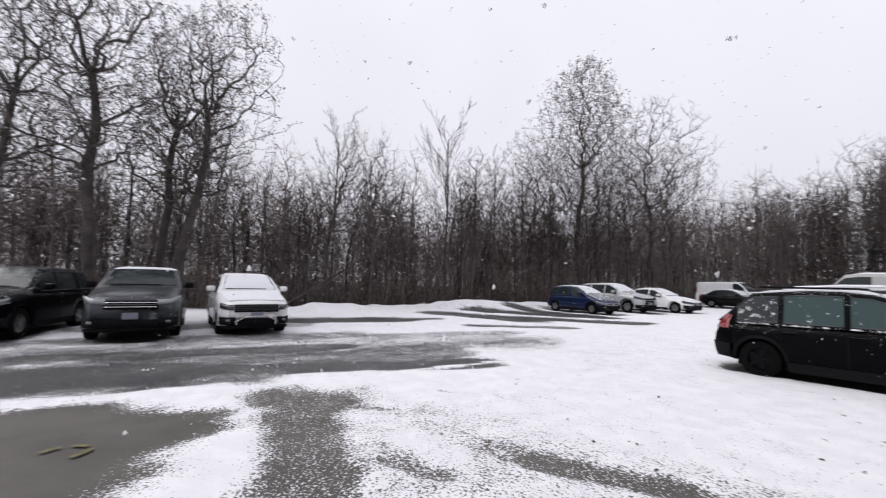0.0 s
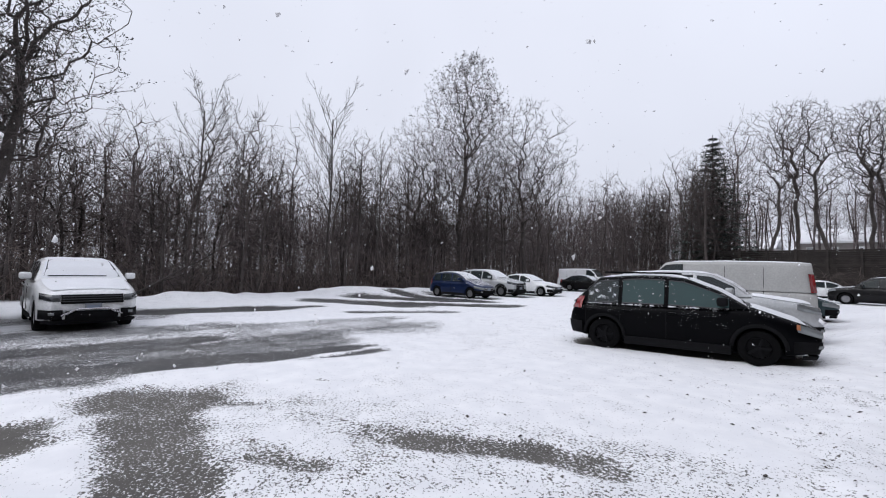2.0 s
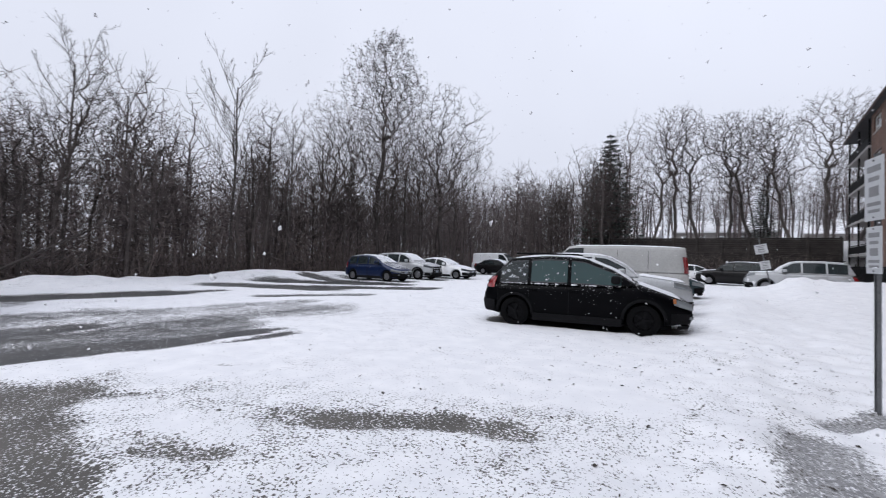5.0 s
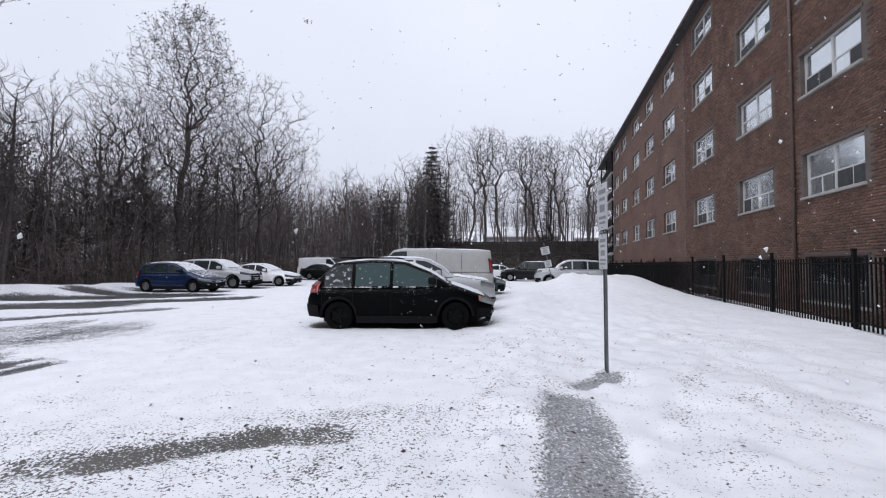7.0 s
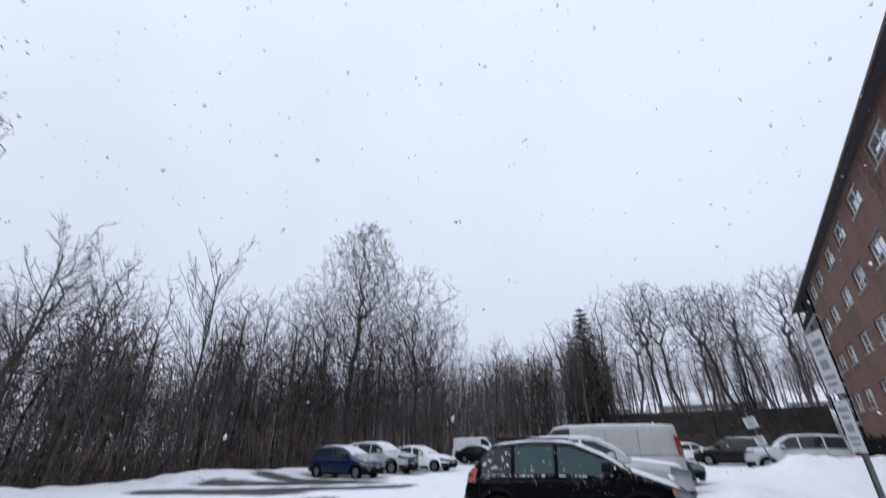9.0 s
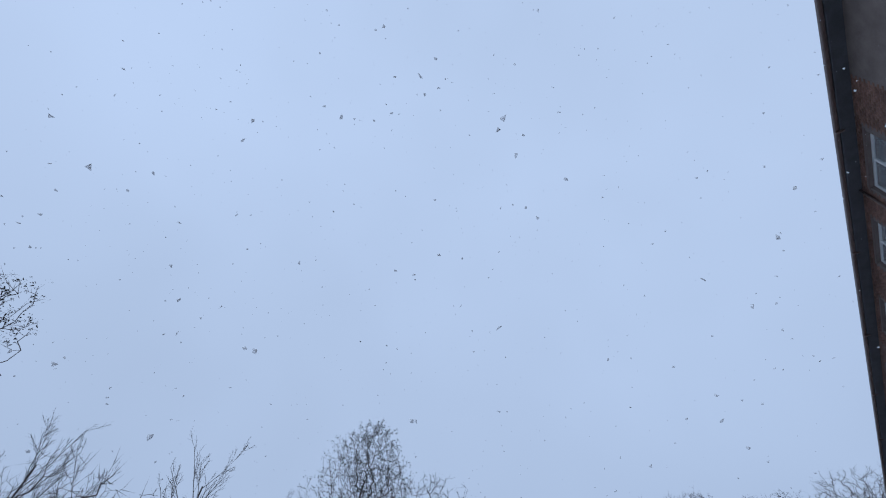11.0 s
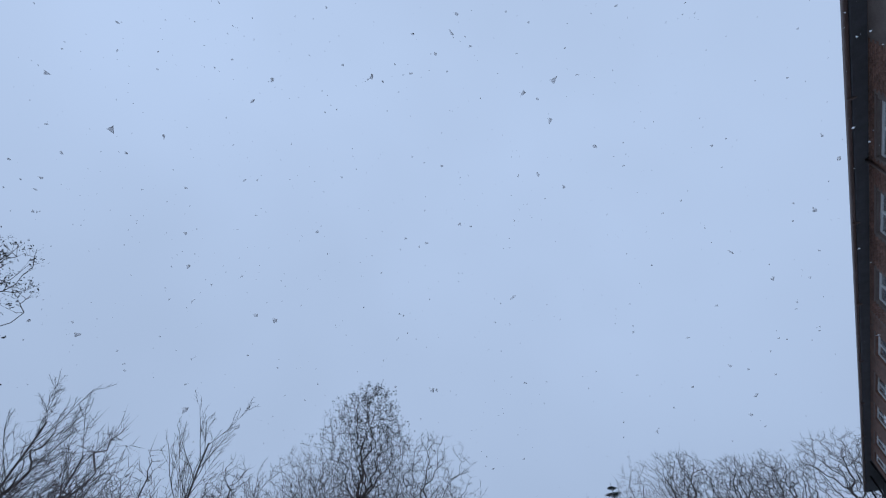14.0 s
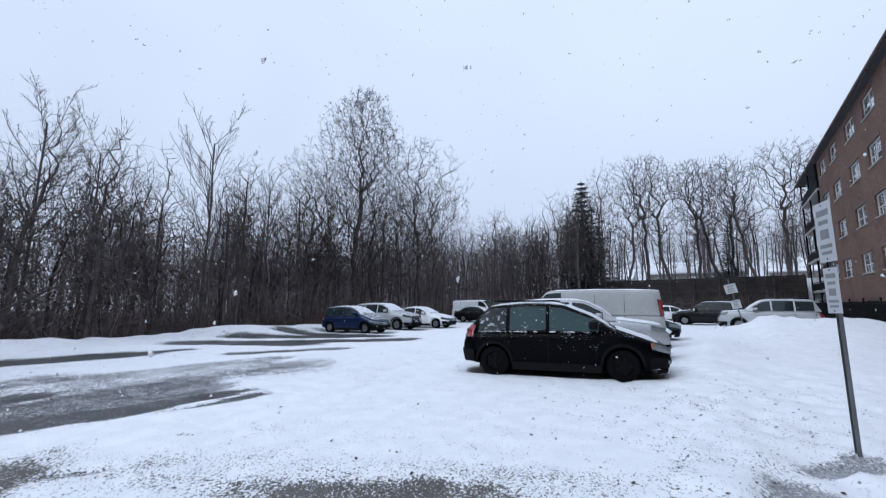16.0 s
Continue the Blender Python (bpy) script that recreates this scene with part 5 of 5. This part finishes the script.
    if grille == "bar":
        gw_ = 0.59 if skid else 0.52
        g = front("grille", -hw * gw_, hw * gw_, nose - 0.28, nose - 0.08, PLASTIC, 0.014)
        for k in range(3):
            zg = nose - 0.235 + 0.05 * k
            front("grille_slat", -hw * (gw_ - 0.02), hw * (gw_ - 0.02), zg, zg + 0.018, CHROME if k != 1 and not skid else DULLTRIM, 0.026, parent=g)
    elif grille == "big":
        g = front("grille", -hw * 0.46, hw * 0.46, clear + 0.25, nose - 0.1, PLASTIC, 0.014)
        for k in range(4):
            zg = clear + 0.3 + (nose - clear - 0.42) * k / 3
            front("grille_slat", -hw * 0.43, hw * 0.43, zg, zg + 0.015, CHROME, 0.024, parent=g)
    if skid:
        front("lower_grille", -hw * 0.5, hw * 0.5, clear - 0.02, clear + 0.27, PLASTIC, 0.014)
    else:
        front("lower_grille", -hw * 0.58, hw * 0.58, clear + 0.08, clear + 0.27, PLASTIC, 0.012)
    if skid:
        for s in (1, -1):
            front("skid_trim", s * hw * 0.3, s * hw * 0.58, clear + 0.44, clear + 0.485, CHROME, 0.034, slope=-0.55)
        front("skid_trim", -hw * 0.3, hw * 0.3, clear + 0.285, clear + 0.33, CHROME, 0.034)
    front("bumper_lip", -hw * 0.9, hw * 0.9, clear + 0.0, clear + 0.07, PLASTIC, 0.02)
    for sgn, zc in ((1, clear + 0.36), (-1, 0.72 if not van else 0.5)):
        p = box("number_plate", min(sgn * (h2 + 0.018), sgn * (h2 + 0.03)), max(sgn * (h2 + 0.018), sgn * (h2 + 0.03)), -0.15, 0.15, zc - 0.075, zc + 0.075, PLATE, c)
        box("plate_bar", min(sgn * (h2 + 0.031), sgn * (h2 + 0.034)), max(sgn * (h2 + 0.031), sgn * (h2 + 0.034)), -0.11, 0.11, zc - 0.03, zc + 0.03, PLATEINK, p)
    # tail
    for s in (1, -1):
        front("tail_light", s * hw * 0.74, s * hw * 0.995, tail_z[0], tail_z[1], TAIL, 0.016, -1, deep=0.2 if not van else 0.1)
    front("rear_bumper", -hw * 0.97, hw * 0.97, clear + 0.1, clear + 0.36, body if not cladding else PLASTIC, 0.05, -1)
    box("underbody", -h2 + 0.35, h2 - 0.35, -hw + 0.29, hw - 0.29, clear - 0.04, clear + 0.12, PLASTIC, c)
    # wipers
    for yy in (-0.1, 0.45):
        g1 = side(cowl_x - 0.1, 1.0)
        bm = box_bm(cowl_x - 0.1, cowl_x - 0.075, yy - 0.55, yy, g1[1] + 0.06, g1[1] + 0.08, 0.005)
        part("wiper", bm, PLASTIC, c)
    # lying snow
    full, roof_s, wind_s = snow
    if full:
        a = np.linspace(h2 - 0.2, cowl_x + 0.02, 10)
        pts = np.zeros((10, 11, 3))
        for i, q in enumerate(a):
            for j, t in enumerate(np.linspace(-1, 1, 11)):
                edge = i in (0, 9) or j in (0, 10)
                pts[i, j] = (q, t * (float(wid(q)) - 0.14), float(top(q)) + 0.03 - 0.028 * t * t + (0.002 if edge else 0.022 + 0.008 * math.sin(7 * q + 5 * t)))
        grid_mesh("hood_snow", pts, full, c, "snow lying on the bonnet")
    if roof_s:
        grid_mesh("roof_snow", topgrid(ws_x - 0.02, rear_x + 0.03, 1.0, 0.012, 12, 0.022), roof_s, c, "snow lying on the roof")
    if wind_s:
        grid_mesh("windscreen_snow", topgrid(cowl_x - 0.05, ws_x - 0.03, 1.0, 0.018, 10, 0.01), wind_s, c, "snow on the windscreen")
    return c


BLACKPAINT = paint("black_paint", (0.0012, 0.0014, 0.002), 0.5, 0.0, 0.02, 0.05)
WHITEPAINT = paint("white_paint", (0.84, 0.845, 0.85), 0.3, 0.0)
GREYPAINT = paint("grey_paint", (0.04, 0.044, 0.05), 0.3)
SILVERPAINT = paint("silver_paint", (0.46, 0.47, 0.48), 0.55, 0.25)
VANPAINT = paint("van_grey_white_paint", (0.42, 0.42, 0.41), 0.25, 0.0)
BLUEPAINT = paint("blue_paint", (0.007, 0.018, 0.065), 0.35)
DARKPAINT = paint("dark_paint", (0.006, 0.0055, 0.006), 0.4, 0.0, 0.2)
TEALPAINT = paint("dark_teal_paint", (0.03, 0.05, 0.055), 0.4)

HATCH = dict(L=4.22, W=1.78, H=1.57, wb=2.6, fo=0.87, R=0.315, nose=0.74, hood=1.03, cowl_x=1.14, belt=0.98, ws_x=0.12, rear_x=-1.5, base_x=-2.05, doors=(-0.2, -1.05, -1.75))
SUV = dict(L=4.65, W=1.86, H=1.68, wb=2.68, R=0.36, nose=0.98, hood=1.13, cowl_x=1.05, belt=1.1, ws_x=0.25, rear_x=-1.85, base_x=-2.22, doors=(-0.1, -1.1, -1.95))
SEDAN = dict(L=4.6, W=1.8, H=1.44, wb=2.72, R=0.325, nose=0.76, hood=0.96, cowl_x=0.95, belt=0.93, ws_x=0.1, rear_x=-1.15, base_x=-1.85, deck=1.0, doors=(-0.2, -1.15, -1.6))

build_vehicle("hatchback_car", "black hatchback wagon dusted with snow in the lot", -3.26, 9.95, 14, **HATCH, body=BLACKPAINT, snow=(SNOWFULL, SNOWMOST, SNOWFULL), rim=STEELRIM, tail_z=(0.82, 1.08), clear=0.19, cladding=True, rails=True, amber=True, mirror=PLASTIC)
build_vehicle("crossover_car", "silver crossover with snow on bonnet and roof", -3.75, 12.95, 12, **SUV, body=SILVERPAINT, snow=(SNOWFULL, SNOWFULL, SNOWMOST))
build_vehicle("cargo_van", "pale grey cargo van with red tail lights", -4.75, 17.0, 187, L=5.7, W=2.0, H=2.08, wb=3.43, R=0.37, nose=1.05, hood=1.25, cowl_x=1.75, belt=1.2, ws_x=1.15, rear_x=-2.72, base_x=-2.84,
              doors=(0.55, -0.6, -1.6), body=VANPAINT, van=True, category="van", snow=(SNOWFULL, SNOWFULL, 0), tail_z=(1.15, 1.7), clear=0.3, roof_drop=0.05, rim=STEELRIM)
build_vehicle("hatchback_car", "dark teal hatchback beside the cargo van", -3.9, 20.6, 12, **HATCH, body=TEALPAINT, snow=(SNOWFULL, SNOWFULL, SNOWMOST))
build_vehicle("crossover_car", "white crossover facing the lane, snow on its windscreen", -14.7, 0.45, 7, **(SUV | dict(L=4.88, W=1.84, H=1.66, nose=0.93, hood=1.15)), body=WHITEPAINT, snow=(SNOWFULL, SNOWFULL, SNOWFULL), lamp=DARKLENS, skid=True, clear=0.22)
build_vehicle("sport_utility_car", "dark grey utility car with chrome grille, wet bonnet", -14.35, -2.12, 4, **(SUV | dict(L=4.94, W=1.98, H=1.77, nose=1.05, hood=1.24, belt=1.18, R=0.375)), body=GREYPAINT, snow=(0, SNOWFULL, 0), rails=False, lamp_drop=-0.03, clear=0.26, mirror=PLASTIC)
build_vehicle("sport_utility_car", "black utility car parked beside the woods", -14.9, -5.05, 352, **(SUV | dict(H=1.72, W=1.9)), body=BLACKPAINT, snow=(0, 0, 0), clear=0.24)
build_vehicle("compact_car", "dark blue compact hatchback with snowy windscreen", -17.85, 17.75, 7, **(HATCH | dict(fo=0.74, L=3.95, W=1.7, H=1.5, wb=2.51, cowl_x=0.98, rear_x=-1.55, base_x=-1.92, doors=(-0.15, -0.98, -1.6))), body=BLUEPAINT, snow=(SNOWHALF, SNOWMOST, SNOWMOST))
build_vehicle("crossover_car", "silver grey crossover in the far row", -18.7, 21.25, 7, **SUV, body=SILVERPAINT, snow=(SNOWHALF, SNOWFULL, SNOWFULL), grille="big", lamp=DARKLENS, cladding=True)
build_vehicle("sedan_car", "white sedan with dark grille covered in snow", -17.9, 24.3, 7, **SEDAN, body=WHITEPAINT, snow=(SNOWFULL, SNOWFULL, SNOWFULL), lamp=DARKLENS, grille="big")
build_vehicle("cargo_van", "white cargo van by the far trees", -21.6, 38.6, 5, L=5.2, W=1.95, H=2.05, wb=3.2, R=0.35, nose=1.0, hood=1.2, cowl_x=1.7, belt=1.15, ws_x=0.95, rear_x=-2.48, base_x=-2.58, doors=(0.5, -0.5, -1.5),
              body=WHITEPAINT, van=True, category="van", snow=(SNOWFULL, SNOWFULL, 0), tail_z=(1.1, 1.6), clear=0.26, roof_drop=0.04)
build_vehicle("sedan_car", "dark sedan parked before the white van", -19.6, 35.4, 8, **SEDAN, body=DARKPAINT, snow=(SNOWHALF, SNOWMOST, SNOWMOST))
build_vehicle("sport_utility_car", "silver utility car behind the snowbank", 1.85, 30.6, 183, **(SUV | dict(L=4.75, W=1.9, H=1.8, nose=1.1, hood=1.18, belt=1.15, R=0.38, rear_x=-1.95)), body=SILVERPAINT, snow=(SNOWFULL, SNOWMOST, SNOWMOST), clear=0.26, rails=True)
build_vehicle("sport_utility_car", "dark utility car at the back of the lot", -1.2, 37.5, 172, **(SUV | dict(H=1.74)), body=DARKPAINT, snow=(SNOWMOST, SNOWMOST, SNOWHALF))
build_vehicle("sedan_car", "white snow-covered car at the back of the lot", -4.2, 42.5, 20, **SEDAN, body=WHITEPAINT, snow=(SNOWFULL, SNOWFULL, SNOWFULL))


# ---- falling snow ----
def build_flakes():
    r = np.random.RandomState(77)
    n = 7500
    d = r.normal(0, 1, (n, 3))
    d[:, 1] = np.abs(d[:, 1]) * 1.0 - 0.3
    d /= np.linalg.norm(d, axis=1, keepdims=True)
    dist = 1.3 + 11.0 * r.rand(n) ** 0.75
    p = np.array([-0.05, 0.45, 1.55]) + d * dist[:, None]
    keep = (p[:, 2] > 0.1) & (p[:, 0] < 6.6)
    p = p[keep]
    n = len(p)
    s = 0.0028 + 0.0075 * r.rand(n) ** 2
    close = r.rand(n) < 0.012
    p = np.where(close[:, None], np.array([-0.05, 0.45, 1.55]) + (p - np.array([-0.05, 0.45, 1.55])) / np.linalg.norm(p - np.array([-0.05, 0.45, 1.55]), axis=1, keepdims=True) * r.uniform(0.9, 1.7, (n, 1)), p)
    s = np.where(close, r.uniform(0.003, 0.0078, n), s)
    base = np.array([(1, 0, 0), (-1, 0, 0), (0, 1, 0), (0, -1, 0), (0, 0, 1), (0, 0, -1)], float)
    v = p[:, None] + base[None] * s[:, None, None] * r.uniform(0.5, 1.5, (n, 6, 1)) + r.normal(0, 0.45, (n, 6, 3)) * s[:, None, None]
    f = np.array([(0, 2, 4), (2, 1, 4), (1, 3, 4), (3, 0, 4), (2, 0, 5), (1, 2, 5), (3, 1, 5), (0, 3, 5)])
    faces = ((np.arange(n) * 6)[:, None, None] + f[None]).reshape(-1, 3)
    me = raw_mesh("snowflakes", v.reshape(-1, 3), None, SNOW, faces)
    return tagged(new("snowflakes", me), "snowflakes falling through the air", "snowflakes", kind="stuff")


build_flakes()

def build_litter():
    """Dead leaves and twig ends blown onto the snow."""
    r = np.random.RandomState(41)
    n = 260
    x, y = r.uniform(-6, 4.5, n), r.uniform(1.2, 10, n)
    x = np.where(r.rand(n) < 0.6, r.normal(-0.3, 0.9, n), x)
    s = r.uniform(0.008, 0.035, n)
    tree = ground.data
    co = np.zeros(len(tree.vertices) * 3, np.float32)
    tree.vertices.foreach_get("co", co)
    co = co.reshape(-1, 3)
    co = co[(np.abs(co[:, 0]) < 8) & (co[:, 1] > 0) & (co[:, 1] < 12)]
    z = np.array([co[np.argmin((co[:, 0] - a) ** 2 + (co[:, 1] - b_) ** 2), 2] for a, b_ in zip(x, y)]) + 0.006
    ang = r.uniform(0, 6.283, n)
    u = np.stack([np.cos(ang), np.sin(ang), r.normal(0, 0.15, n)], 1) * s[:, None]
    w = np.stack([-np.sin(ang), np.cos(ang), r.normal(0, 0.3, n)], 1) * (s * r.uniform(0.15, 0.55, n))[:, None]
    c = np.stack([x, y, z], 1)
    up = np.array([0, 0, 0.006])
    v = np.stack([c - u, c + w + up, c + u, c - w, c + up * 2.0], 1)
    f = np.array([(0, 1, 4), (1, 2, 4), (2, 3, 4), (3, 0, 4)])
    me = raw_mesh("leaf_litter", v.reshape(-1, 3), None, BARK, ((np.arange(n) * 5)[:, None, None] + f).reshape(-1, 3))
    return tagged(new("leaf_litter", me), "dark dead leaf scraps lying on snow", "leaf litter", kind="stuff")


build_litter()

# a dead limb that leans out of the wood beside the white crossover
sg = grow(91, 5.2, kids=(6, 4), ratio=(0.35, 0.45), angle=(38, 40), first=0.35, up=0.02, wander=0.07, thick=0.011, lean=(-0.1, 1.55), taper=0.85)
limb_ob = make_tree("dead_branch", sg, BARK, TWIG, "dead bare branch leaning out of the undergrowth")
limb_ob["category"] = "branch"
limb_ob.matrix_world = pose(-17.3, 0.9, 0.15)

# worn yellow mark on the asphalt
bm = bmesh.new()
for k in range(9):
    a0, a1 = 0.5 + 0.42 * k, 0.5 + 0.42 * (k + 1)
    if k in (3, 6):
        continue
    q = [bm.verts.new((-4.85 + rr * math.cos(a), -1.0 + rr * 1.2 * math.sin(a), 0.02)) for rr, a in ((0.13, a0), (0.18, a0), (0.18, a1), (0.13, a1))]
    bm.faces.new(q)
tagged(part("paint_mark", bm, YELLOWPAINT, None), "worn yellow paint ring on grey asphalt", "paint mark")


# ---- bricks of the near wall ----
def build_bricks():
    lon, row, joint, x0, x1 = 0.215, 0.075, 0.0105, WALL_X - 0.012, WALL_X + 0.002
    ys, zs = [], []
    for k in range(int((ROOF_Z + 0.1) / row)):
        z = -0.08 + k * row
        y = 10.2 + (lon / 2 if k % 2 else 0)
        while y < SPLIT_Y - lon:
            a0, a1 = y, y + lon - joint
            free = True
            for c in COLS[:3]:
                for wz in ROWS_Z:
                    if a1 > c - WIN_W / 2 - 0.105 and a0 < c + WIN_W / 2 + 0.105 and z + row > wz - 0.075 and z < wz + WIN_H + 0.08:
                        free = False
            if free:
                ys.append(a0)
                zs.append(z)
            y += lon
    ys, zs = np.array(ys), np.array(zs)
    near = (ys > 11.0) & (ys < 14.4) & (zs > 1.75) & (zs < 3.2)
    near &= np.cumsum(near) <= 300
    bl, bh = lon - joint, row - joint
    r = np.random.RandomState(5)

    def corners(yy, zz, out):
        e = 0.003
        return np.stack([np.stack([np.full_like(yy, x1), yy, zz], 1), np.stack([np.full_like(yy, x1), yy + bl, zz], 1), np.stack([np.full_like(yy, x1), yy + bl, zz + bh], 1), np.stack([np.full_like(yy, x1), yy, zz + bh], 1),
                         np.stack([out, yy + e, zz + e], 1), np.stack([out, yy + bl - e, zz + e], 1), np.stack([out, yy + bl - e, zz + bh - e], 1), np.stack([out, yy + e, zz + bh - e], 1)], 1)

    f = np.array([(4, 7, 6, 5), (0, 4, 5, 1), (1, 5, 6, 2), (2, 6, 7, 3), (3, 7, 4, 0)])
    yy, zz = ys[~near], zs[~near]
    out = x0 + r.uniform(-0.002, 0.003, len(yy))
    v = corners(yy, zz, out)
    me = raw_mesh("brickwork", v.reshape(-1, 3), ((np.arange(len(yy)) * 8)[:, None, None] + f).reshape(-1, 4), BRICKS)
    ob = tagged(new("brickwork", me), kind="stuff")
    ob.parent = main_wall
    v = corners(np.zeros(1), np.zeros(1), np.full(1, x0))[0]
    me = raw_mesh("brick", v, f, BRICK)
    for a, z in zip(ys[near], zs[near]):
        o = new("brick", me)
        o.parent, o.location = main_wall, (float(r.uniform(-0.002, 0.002)), float(a), float(z))


build_bricks()
